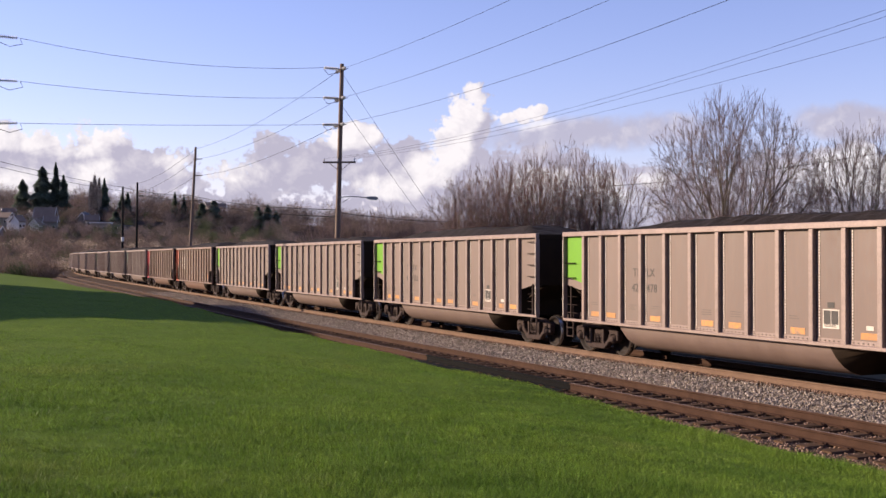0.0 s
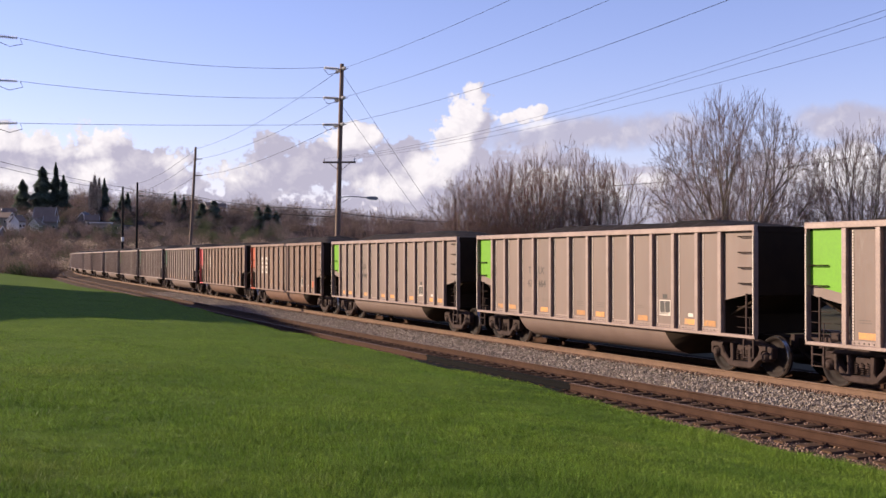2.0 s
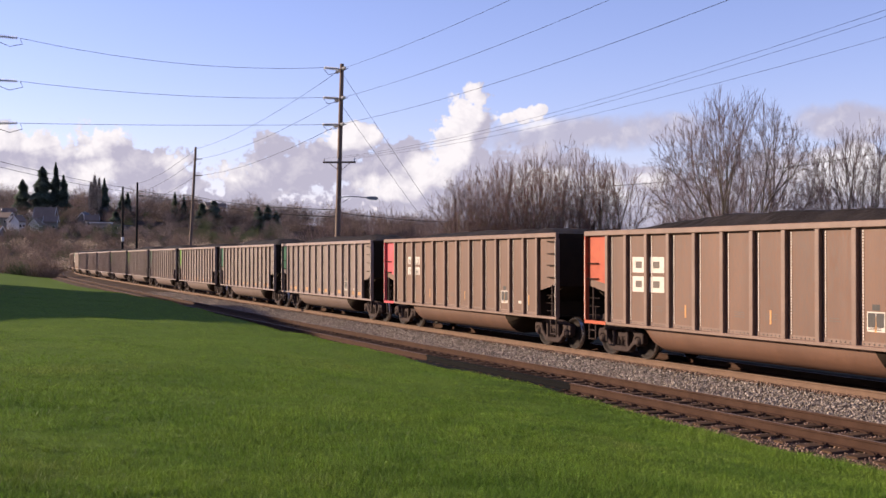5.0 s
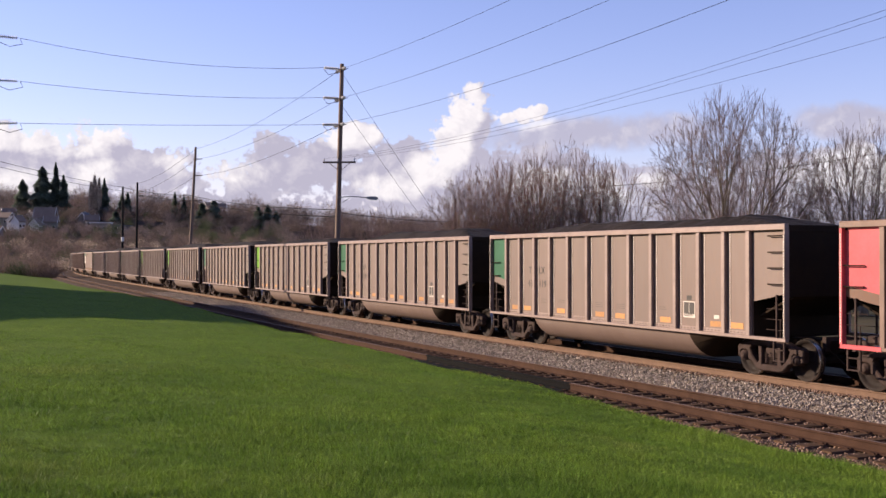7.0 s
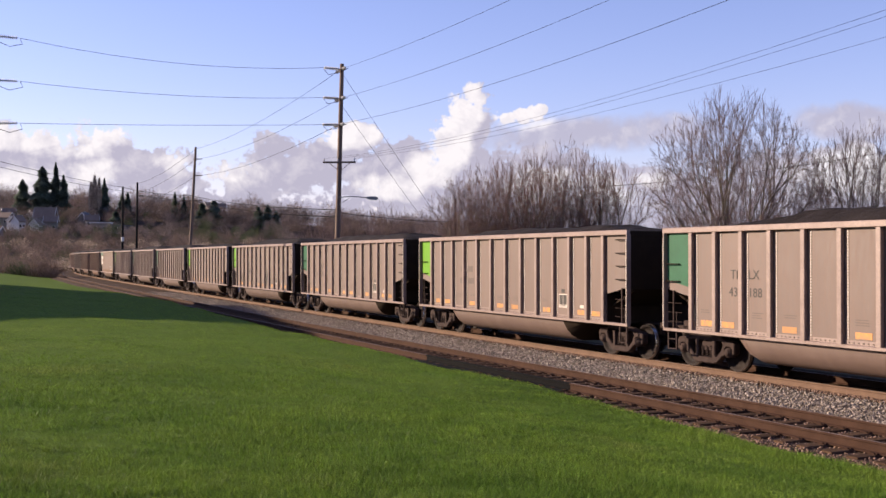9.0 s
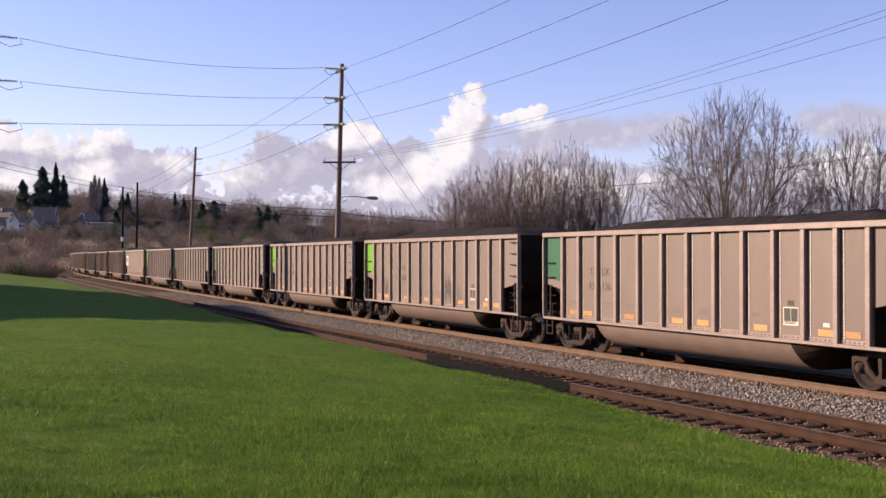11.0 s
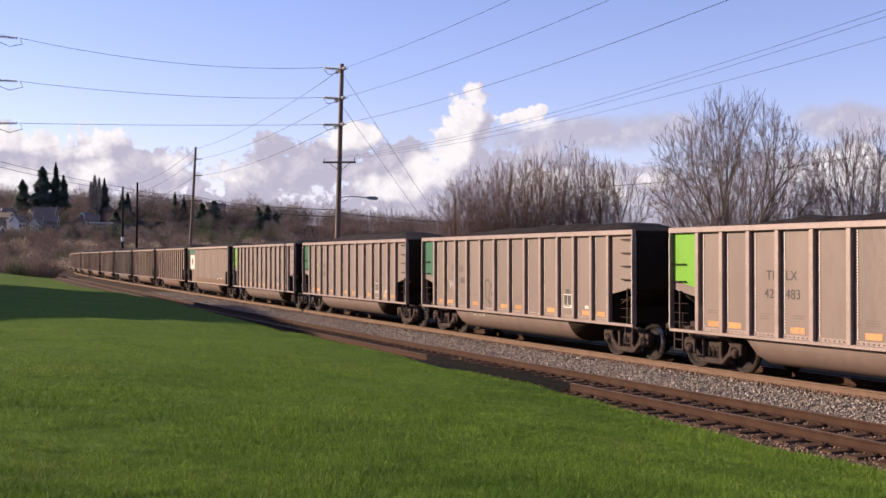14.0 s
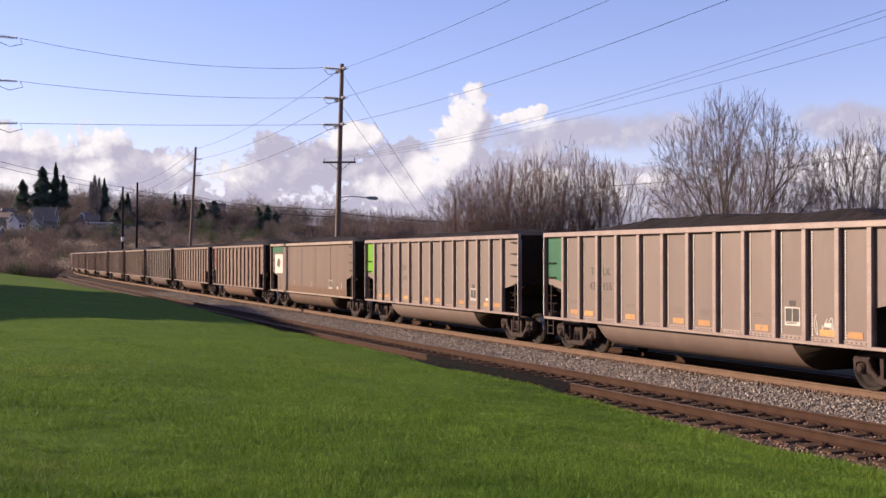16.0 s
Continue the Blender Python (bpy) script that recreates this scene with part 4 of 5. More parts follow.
def scribble(seed, x, z, w, h, n):
    """Loops and slashes of an unreadable tag within a box."""
    r = random.Random(seed)
    out = []
    for k in range(n):
        cx = x + w * (k + 0.5) / n
        pts = [(cx + r.uniform(-0.6, 0.6) * w / n, z + h * r.random()) for _ in range(r.choice((4, 5, 6)))]
        out.append(pts)
    return out


def loops(seed, x, z, w, h, n):
    """Interlaced loops and tails of an unreadable tag within a box."""
    r = random.Random(seed)
    out = []
    for k in range(n):
        cx, cz = x + w * (k + 0.5) / n + r.uniform(-0.05, 0.05) * w, z + h * r.uniform(0.3, 0.72)
        ra, rb = w / n * r.uniform(0.55, 0.95), h * r.uniform(0.16, 0.32)
        a0, turn = r.uniform(0, 6.28), r.choice((-1, 1))
        pts = [(cx + ra * math.cos(a0 + turn * j * 0.8), cz + rb * math.sin(a0 + turn * j * 0.8) * (1 + 0.06 * j)) for j in range(r.choice((7, 9)))]
        pts.append((cx + r.uniform(-0.5, 0.5) * w / n, z + h * r.choice((0.02, 0.97))))
        out.append(pts)
        out.append([(cx - ra * 0.7, z + h * r.uniform(0.0, 0.2)), (cx + r.uniform(-0.3, 0.3) * ra, z + h * r.uniform(0.4, 0.6)), (cx + ra * 0.6, z + h * r.uniform(0.75, 1.0))])
    return out


LABELS = {
    ("tan", "lime"): "dusty tan coal car with a lime green corner panel, loaded",
    ("tan", "teal"): "dusty tan coal car with a sea green corner panel, loaded",
    ("tan", ""): "dusty tan ribbed coal car heaped with coal",
    ("brown", "red"): "dusty brown coal car with a faded red corner panel",
    ("brown", "orange_red"): "dusty brown coal car with an orange-red corner panel",
    ("brown", ""): "dusty brown ribbed coal car heaped with coal",
    ("dark_red", ""): "dark red-brown ribbed coal car heaped with coal",
    ("tan", "red"): "dusty tan-brown coal car with a red corner panel",
}
# sheet, corner panel, lettering beside the third rib
CARS = {-1: ("tan", "lime", None), 0: ("tan", "lime", ("42", "478")), 1: ("tan", "lime", ("42", "502")), 2: ("tan", "lime", ("42", "464")),
        3: ("tan", "lime", ("42", "490")), 4: ("brown", "orange_red", "panel"), 5: ("brown", "red", ("75", "90")), 6: ("tan", "teal", ("43", "119")),
        7: ("tan", "teal", ("43", "188")), 8: ("tan", "lime", "bars"), 9: ("tan", "teal", ("43", "126")), 10: ("tan", "lime", ("42", "508")),
        11: ("tan", "lime", ("42", "483")), 12: ("tan", "teal", ("43", "186")), 13: ("tan", "teal", ("43", "155")), 14: ("tan", "lime", "bars"),
        15: ("rusty", "", "smooth"), 16: ("brown", "dull_red", None), 17: ("brown", "", None), 18: ("dark_red", "", None)}
TRAIN = []
for n in range(-1, 29):
    sheet, panel, marks = CARS.get(n, ("brown", "", None))
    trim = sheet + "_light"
    lab = LABELS.get((sheet, panel), "dusty coal car heaped with coal")
    crest = 0.47 + 0.07 * math.sin(n * 2.1)
    if marks == "smooth":
        lab = "rust-brown smooth-sided coal car with a white patch, loaded"
    car = build_car(sheet, trim, panel, 2 if sheet in ("brown", "rusty") else 1, lab, crest, n + 3, marks != "smooth")
    if marks == "smooth":
        part("sheet_seam", Build().box(-5.6, -5.57, -SIDE - 0.01, -SIDE, 1.0, 3.4).box(-3.7, -3.67, -SIDE - 0.01, -SIDE, 1.0, 3.4)
             .box(-1.3, -1.27, -SIDE - 0.01, -SIDE, 1.0, 3.4).box(1.2, 1.23, -SIDE - 0.01, -SIDE, 1.0, 3.4).box(3.6, 3.63, -SIDE - 0.01, -SIDE, 1.0, 3.4), M["dark_red"], car)
        part("rust_band", Build().box(-4.6, 5.9, -SIDE - 0.008, -SIDE - 0.001, 1.02, 1.32), M["rail_dusty"], car, "rusty band along the foot")
        part("patch", Build().box(-6.6, -5.0, -SIDE - 0.012, -SIDE - 0.001, 1.95, 3.0), M["white"], car, "white patch with a brown mark")
        part("mark", Build().prism([(-6.2, 2.35), (-5.7, 2.25), (-5.45, 2.6), (-5.8, 2.8), (-6.1, 2.7)], 1, -SIDE - 0.018, -SIDE - 0.012), M["dark_red"], car, "plain brown emblem")
        part("patch", Build().box(-7.1, -5.0, -SIDE - 0.012, -SIDE - 0.001, 3.1, 3.44), M["teal"], car, "green painted patch")
    elif isinstance(marks, tuple):
        step_on = 0.98 if panel == "lime" else 0.0
        x0, x1 = 2.48 + step_on - HALF, 3.19 + step_on - HALF
        if sheet == "brown":
            for (a, c) in ((2.55, 2.85), (2.14, 2.44)):
                part("patch", Build().box(2.40 - HALF, 2.90 - HALF, -SIDE - 0.002, -SIDE - 0.0005, a, c), M["white"], car, "white patch behind the letters")
                part("patch", Build().box(3.12 - HALF, 3.60 - HALF, -SIDE - 0.002, -SIDE - 0.0005, a, c), M["white"], car, "white patch behind the letters")
            first, second = ("AD", "LX"), marks
        else:
            first, second = ("TI", "LX"), marks
        y, lift = -SIDE - 0.005, 0.24 if sheet == "brown" else 0.0
        lettering("lettering", first[0], 0.31, M["ink"], car, x0 + (0.08 if first[0] == "TI" else -0.04), 2.32 + lift, "black letters", y)
        lettering("lettering", first[1], 0.31, M["ink"], car, x1, 2.32 + lift, "black letters", y)
        lettering("lettering", second[0], 0.31, M["ink"], car, x0 + 0.02, 1.90 + lift, "black numerals", y)
        lettering("lettering", second[1], 0.31, M["ink"], car, x1, 1.90 + lift, "black numerals", y)
    elif marks == "bars":
        for k, (xa, xb) in enumerate(((3.6, 3.86), (4.2, 4.6), (3.56, 3.86), (4.2, 4.7))):
            z = 2.32 if k < 2 else 1.9
            part("faded_bar", Build().box(xa - HALF, xb - HALF, -SIDE - 0.004, -SIDE - 0.001, z, z + 0.2), M["faint"], car, "faded unreadable mark")
    elif marks == "panel":
        for xa, xb in ((2.28, 2.92), (3.08, 3.72)):
            for z in (1.9, 2.42):
                part("patch", Build().box(xa - HALF, xb - HALF, -SIDE - 0.003, -SIDE - 0.0005, z, z + 0.42), M["white"], car, "white patch")
                part("faded_bar", Build().box(xa - HALF + 0.15, xb - HALF - 0.2, -SIDE - 0.006, -SIDE - 0.003, z + 0.12, z + 0.3), M["faint"], car, "unreadable mark")
        part("reflector", Build().box(12.45 - HALF + 0.12, 12.45 - HALF + 0.7, -SIDE - 0.004, -SIDE - 0.001, 1.3, 1.62), M["orange_red"], car, "orange-red patch")
    if n == 10:
        strokes("spray_tag", loops(1, 2.12 - HALF, 1.13, 0.72, 0.85, 3), 0.042, M["spray"], car, "dark unreadable spray-painted tag")
        strokes("spray_tag", loops(2, 8.38 - HALF, 1.12, 0.85, 0.98, 4), 0.05, M["spray"], car, "large dark unreadable spray-painted tag")
        strokes("spray_tag", [[(9.68 + 0.14 * math.cos(k * 0.7) - HALF, 1.62 + 0.13 * math.sin(k * 0.7)) for k in range(10)],
                              [(9.5 - HALF, 1.08), (9.62 - HALF, 1.42), (9.72 - HALF, 1.12), (9.86 - HALF, 1.44), (9.95 - HALF, 1.12), (10.25 - HALF, 1.05)]], 0.045, M["spray"], car, "dark sprayed circle and zigzag")
    if n == 12:
        strokes("spray_tag", [[(5.0 - HALF + 0.35, 2.0), (5.35 - HALF, 1.5), (5.8 - HALF, 1.25)], [(5.3 - HALF, 2.0), (5.6 - HALF, 2.05), (5.75 - HALF, 1.8)],
                              [(5.7 - HALF, 1.1), (5.65 - HALF, 1.6), (6.0 - HALF, 2.05), (6.15 - HALF, 1.7), (5.8 - HALF, 1.6), (6.1 - HALF, 1.45)]], 0.05, M["spray"], car, "dark sprayed loops")
        strokes("spray_tag", scribble(9, 2.35 - HALF, 1.5, 0.7, 0.75, 5), 0.03, M["spray_pale"], car, "pale unreadable spray-painted tag")
        strokes("spray_tag", scribble(12, 4.35 - HALF, 0.74, 0.9, 0.16, 5), 0.022, M["spray_pale"], car, "pale unreadable tag on the tub", -1.446)
    if n == 13:
        strokes("spray_tag", scribble(4, 11.6 - HALF, 1.1, 0.75, 0.5, 4), 0.03, M["spray_pale"], car, "pale unreadable spray-painted tag")
        strokes("spray_tag", [[(3.85 - HALF, 1.4), (3.9 - HALF, 1.9)]], 0.06, M["spray"], car, "dark sprayed stroke")
    TRAIN.append((n, car))


def car_pose(n, t):
    s = -PITCH * n + 13.247 * t - 0.01087 * t * t + HALF
    xa, ya = line(s - 6.17, FAR_TRACK)
    xb, yb = line(s + 6.17, FAR_TRACK)
    return pose(float(xa + xb) / 2, float(ya + yb) / 2, 0, rz=math.degrees(math.atan2(yb - ya, xb - xa)))


for n, car in TRAIN:
    car.matrix_basis = car_pose(n, 0)


# ------------------------------------------------------------------ poles and cables
def cable_mesh(name, a, b, sag, r, n=24):
    a, b = Vector(a), Vector(b)
    pts = [a.lerp(b, k / n) - Vector((0, 0, 4 * sag * (k / n) * (1 - k / n))) for k in range(n + 1)]
    return Build().tube(pts, r, 5).mesh(name, M["wire"])


def cable(a, b, sag, r=0.022, label="dark overhead cable between the poles"):
    ob = new("overhead_cable", cable_mesh("overhead_cable", a, b, sag, r))
    return tagged(ob, label, "cable", "overhead cables")


def insulator_mesh(length):
    """A string of discs along +x."""
    prof = [(0.0, 0.015), (0.05, 0.02)]
    k = 0.10
    while k < length - 0.1:
        prof += [(k, 0.025), (k + 0.01, 0.115), (k + 0.05, 0.09), (k + 0.05, 0.025)]
        k += 0.11
    prof += [(length - 0.03, 0.02), (length, 0.015)]
    return Build().lathe(prof, 0, 8).mesh("insulator", M["insulator"])


def toward(a, b):
    """The pose at a whose x axis points to b."""
    d = Vector(b) - Vector(a)
    return Matrix.Translation(a) @ d.to_track_quat("X", "Z").to_matrix().to_4x4()


def pole_shaft(base, top, r0, r1):
    b = Build()
    base, top = Vector(base), Vector(top)
    n = 8
    b.tube([base.lerp(top, k / n) for k in range(n + 1)], [r0 + (r1 - r0) * k / n for k in range(n + 1)], 12)
    return b


def crossarm(half, z, x, y, ang):
    b = Build()
    b.box(-half, half, -0.06, 0.06, -0.06, 0.06, 0.01)
    for s in (-1, 1):
        b.tube([(s * half * 0.62, 0.07, -0.05), (0, 0.10, -0.62)], 0.02, 5)
    return b


P1B, P1T = Vector((-7.36, 77.0, -0.75)), Vector((-6.94, 77.0, 16.13))
P2B, P2T = Vector((-30.9, 136.0, -0.75)), Vector((-30.0, 136.0, 16.25))
P3T = Vector((-53.7, 197.0, 16.0))
PL = Vector((-26.6, 66.0, 0.0))
PN = Vector((17.8, 22.4, 0.0))                 # the next pole of the line, beside the camera's view

pole = thing("power_pole", "tall weathered timber power pole with insulators and crossarm", "utility pole", "power poles")
part("shaft", pole_shaft(P1B, P1T, 0.21, 0.14), M["pole_wood"], pole, smooth=True)
arm = part("crossarm", crossarm(1.13, 9.35, 0, 0, 0), M["pole_wood"], pole, at=pose(-7.1, 76.83, 9.35, rz=-4))
for x in (-1.05, -0.1, 1.05):
    part("pin_insulator", Build().lathe([(0.0, 0.02), (0.06, 0.02), (0.07, 0.06), (0.16, 0.05), (0.20, 0.02), (0.22, 0.001)], 2, 8), M["insulator"], arm, at=pose(x, 0, 0.06))
LEVEL = [15.75, 13.75, 11.95]
LEFT_Z = [15.92, 13.3, 10.75]
RIGHT_Z = [16.9, 14.9, 13.0]
P2_Z = [16.0, 14.75, 12.75]
for i in range(3):
    c = P1B.lerp(P1T, (LEVEL[i] + 0.75) / 16.88)
    for tgt, ln in (((PL.x, PL.y, LEFT_Z[i]), 1.25), ((P2T.x, P2T.y, P2_Z[i]), 1.25), ((PN.x, PN.y, RIGHT_Z[i]), 0.6)):
        tgt = Vector(tgt)
        d = (tgt - c).normalized()
        a = c + d * 0.16
        part("insulator", share(("ins", ln), lambda: insulator_mesh(ln)), None, pole, "grey disc insulator string", at=toward(a, tgt))
        e = a + d * ln
        if tgt.x < c.x and ln > 1 and tgt.y < 100:
            cable(e, tgt - d * 1.6, (0.62, 0.36, 0.08)[i], 0.014)
            part("insulator", share(("ins", 1.25), lambda: insulator_mesh(1.25)), None, pole, at=toward(tgt - d * 0.25, tgt - d * 2))
            # the slack loop past the string
            q = tgt - d * 1.6
            ob = new("overhead_cable", Build().tube([q, q + Vector((0.15, 0, -0.35)), q + d * 0.6 + Vector((0, 0, -0.55)), q + d * 1.3 + Vector((0, 0, -0.3)), q + d * 1.75], 0.02, 5).mesh("overhead_cable", M["wire"]))
            tagged(ob, "slack loop of dark cable below an insulator", "cable", "overhead cables")
        elif ln > 1:
            cable(e, tgt, 0.7, 0.014)
        else:
            cable(e, tgt, 0.9, 0.0105)
    jl = new("overhead_cable", Build().tube([c + Vector((-1.2, -0.5, -0.05)), c + Vector((-0.9, -0.4, -0.42)), c + Vector((-0.2, -0.4, -0.3)), c + Vector((0.5, -0.5, 0.0))], 0.018, 5).mesh("overhead_cable", M["wire"]))
    tagged(jl, "jumper cable looped round the pole", "cable", "overhead cables")
# street light on the same pole
lamp = part("lamp_arm", Build().tube([(-7.1, 76.8, 6.95), (-6.2, 76.7, 7.0), (-5.2, 76.6, 6.92)], 0.035, 6).tube([(-7.1, 76.8, 6.45), (-6.4, 76.7, 6.9)], 0.02, 5), M["lamp_metal"], pole, "galvanised lamp arm")
part("lamp_head", Build().prism([(-0.45, 0.02), (-0.3, 0.10), (0.25, 0.12), (0.45, 0.0), (0.3, -0.14), (-0.2, -0.10)], 1, -0.14, 0.14), M["lamp_metal"], lamp, at=pose(-4.85, 76.6, 6.88))

p2 = thing("power_pole", "tall leaning timber power pole with brackets, beyond the train", "utility pole", "power poles")
part("shaft", pole_shaft(P2B, P2T, 0.22, 0.14), M["pole_wood"], p2, smooth=True)
for z in (14.75, 12.75):
    part("bracket", Build().box(-0.1, 1.0, -0.05, 0.05, -0.05, 0.05), M["pole_wood"], p2, at=pose(-30.15, 135.8, z))
part("crossarm", crossarm(1.3, 0, 0, 0, 0), M["pole_wood"], p2, at=pose(-30.4, 135.8, 9.7))
p3 = thing("power_pole", "distant dark timber power pole behind the train", "utility pole", "power poles")
part("shaft", pole_shaft((-53.9, 197, -0.75), P3T, 0.24, 0.17), M["wire"], p3, smooth=True)
part("crossarm", Build().box(-0.1, 1.2, -0.06, 0.06, -0.06, 0.06), M["wire"], p3, at=pose(-53.7, 196.8, 13.6))
p4 = thing("power_pole", "distant slim dark pole behind the train", "utility pole", "power poles")
part("shaft", pole_shaft((-51.5, 180, -0.75), (-51.4, 180, 14.2), 0.22, 0.16), M["wire"], p4, smooth=True)
part("marker_band", Build().tube([(-51.43, 180, 5.4), (-51.43, 180, 6.1)], 0.24, 10), M["house_white"], p4, "white band")
pl = thing("power_pole", "timber power pole at the edge of the lawn", "utility pole", "power poles")
part("shaft", pole_shaft((PL.x, PL.y, 0.9), (PL.x, PL.y, 17.2), 0.2, 0.14), M["pole_wood"], pl, smooth=True)
pn = thing("power_pole", "timber power pole of the line beside the railway", "utility pole", "power poles")
part("shaft", pole_shaft((PN.x, PN.y, -0.75), (PN.x, PN.y, 17.3), 0.2, 0.14), M["pole_wood"], pn, smooth=True)
for i in range(3):
    cable((P2T.x, 136, P2_Z[i]), (P3T.x, 197, (15.8, 14.2, 12.4)[i]), 0.6, 0.018)
# distribution wires on the crossarm
for dx, zz, sag in ((-1.0, 10.6, 1.0), (-0.1, 10.7, 1.0), (1.0, 10.16, 0.8)):
    cable((-7.1 + dx, 76.83, 9.62), (PN.x + dx * 0.9, PN.y, zz), sag, 0.006)
# telephone cables, low along the line
for z0, z1 in ((6.1, 10.3), (5.6, 9.7)):
    cable((-7.2, 76.8, z0), (-30.4, 135.8, z1), 0.35, 0.026, "dark telephone cable below the power lines")
    cable((-30.4, 135.8, z1), (-51.4, 179.8, z1 + 3.8), 0.3, 0.03, "dark telephone cable below the power lines")
    cable((-51.4, 179.8, z1 + 3.8), (-47.0, 100.0, z1 + 3.1), 0.4, 0.026, "dark telephone cable below the power lines")
cable((-7.0, 76.9, 15.6), (3.4, 92.0, 0.4), 0.1, 0.012, "thin guy wire from the pole")
cable((-7.05, 76.9, 13.4), (2.4, 90.0, 0.4), 0.1, 0.012, "thin guy wire from the pole")
cable((-7.1, 77, 5.9), (8.4, 95.0, 6.2), 0.5, 0.02, "dark telephone cable behind the train")
cable((8.4, 95.0, 8.6), (34.0, 60.0, 10.4), 0.8, 0.02, "dark telephone cable behind the train")
for x, y, z in ((1.1, 100.0, 8.1), (12.6, 90.0, 7.3)):
    pp = thing("service_pole", "short dark post among the bare trees", "post", "service posts")
    part("shaft", pole_shaft((x, y, -0.75), (x, y, z), 0.13, 0.10), M["wire"], pp)


# ------------------------------------------------------------------ bare trees
class Twigs:
    """Tapering branches of three points each, gathered and meshed all at once."""

    def __init__(self):
        self.rows = {3: [], 5: []}

    def branch(self, p, m, q, r0, r1, sides=3):
        self.rows[sides].append((*p, *m, *q, r0, (r0 + r1) / 2, r1))

    def mesh(self, name, mat):
        V, T, n0 = [], [], 0
        for sides, rows in self.rows.items():
            if not rows:
                continue
            A = np.array(rows)
            k = len(A)
            P, R = A[:, :9].reshape(k, 3, 3), A[:, 9:]
            d = P[:, 2] - P[:, 0]
            d /= np.linalg.norm(d, axis=1, keepdims=True) + 1e-9
            ref = np.where(np.abs(d[:, 2:3]) < 0.9, np.array([[0, 0, 1.0]]), np.array([[1.0, 0, 0]]))
            a = np.cross(d, ref)
            a /= np.linalg.norm(a, axis=1, keepdims=True) + 1e-9
            b = np.cross(d, a)
            w = np.arange(sides) * 2 * np.pi / sides
            ring = np.cos(w)[None, :, None] * a[:, None] + np.sin(w)[None, :, None] * b[:, None]
            V.append((P[:, :, None] + R[:, :, None, None] * ring[:, None]).reshape(-1, 3))
            i = np.arange(sides)
            q = np.concatenate([i, i + sides])
            e = np.concatenate([(i + 1) % sides, (i + 1) % sides + sides])
            tri = np.concatenate([np.stack([q, e, e + sides], 1), np.stack([q, e + sides, q + sides], 1)])
            T.append((n0 + np.arange(k)[:, None, None] * 3 * sides + tri[None]).reshape(-1, 3))
            n0 += k * 3 * sides
        return fast_mesh(name, np.concatenate(V), np.concatenate(T), mat)


def fork(limbs, crown, r, p, d, tips, level, thick, low):
    """A limb that forks again and again towards the tips it feeds; it thins with their number."""
    n = len(tips)
    if n <= 2:
        for q in tips:
            v = q - p
            crown.branch(p, p + v * 0.5 + d * math.sqrt(v @ v) * 0.10, q, thick * 1.35, thick * 0.7)
            for f, e in zip(r.uniform(0.1, 0.98, 4), r.normal(0, 0.27, (4, 3))):
                e = e + v * (0.5 / (math.sqrt(v @ v) + 1e-6)) + UP
                s0 = p + v * f
                e *= r.uniform(0.22, 0.5) / math.sqrt(e @ e)
                crown.branch(s0, s0 + e * 0.5, s0 + e, thick * 0.95, thick * 0.55)
        return
    # crowns divide side by side rather than one above the other
    c = (tips - tips.mean(0)) * FLAT
    h = c @ (np.linalg.eigh(c.T @ c)[1][:, -1] + r.normal(0, 0.25, 3))
    cut = np.quantile(h, r.uniform(0.36, 0.64))
    for sub in (tips[h <= cut], tips[h > cut]):
        m = len(sub)
        if m == 0:
            continue
        to = sub.mean(0) - p
        to[2] -= 0.24 * (sub[:, 2].mean() - sub[:, 2].min())
        dist = math.sqrt(to @ to) + 1e-6
        to = to / dist
        f = low if level < 4 else r.uniform(0.26, 0.44)
        nd = 0.72 * to + 0.28 * d + r.normal(0, 0.03, 3)
        nd = nd / math.sqrt(nd @ nd)
        q = p + nd * dist * f
        r0, r1 = thick * m ** 0.49, thick * max(m * 0.62, 1) ** 0.49
        (limbs if m > 10 else crown).branch(p, p + (q - p) * 0.5 + (d - to) * dist * f * 0.05, q, r0, r1, 5 if r0 > 0.035 else 3)
        fork(limbs, crown, r, q, nd, sub, level + 1, thick, low)


UP, FLAT = np.array([0, 0, 0.30]), np.array([1.0, 1.0, 0.68])


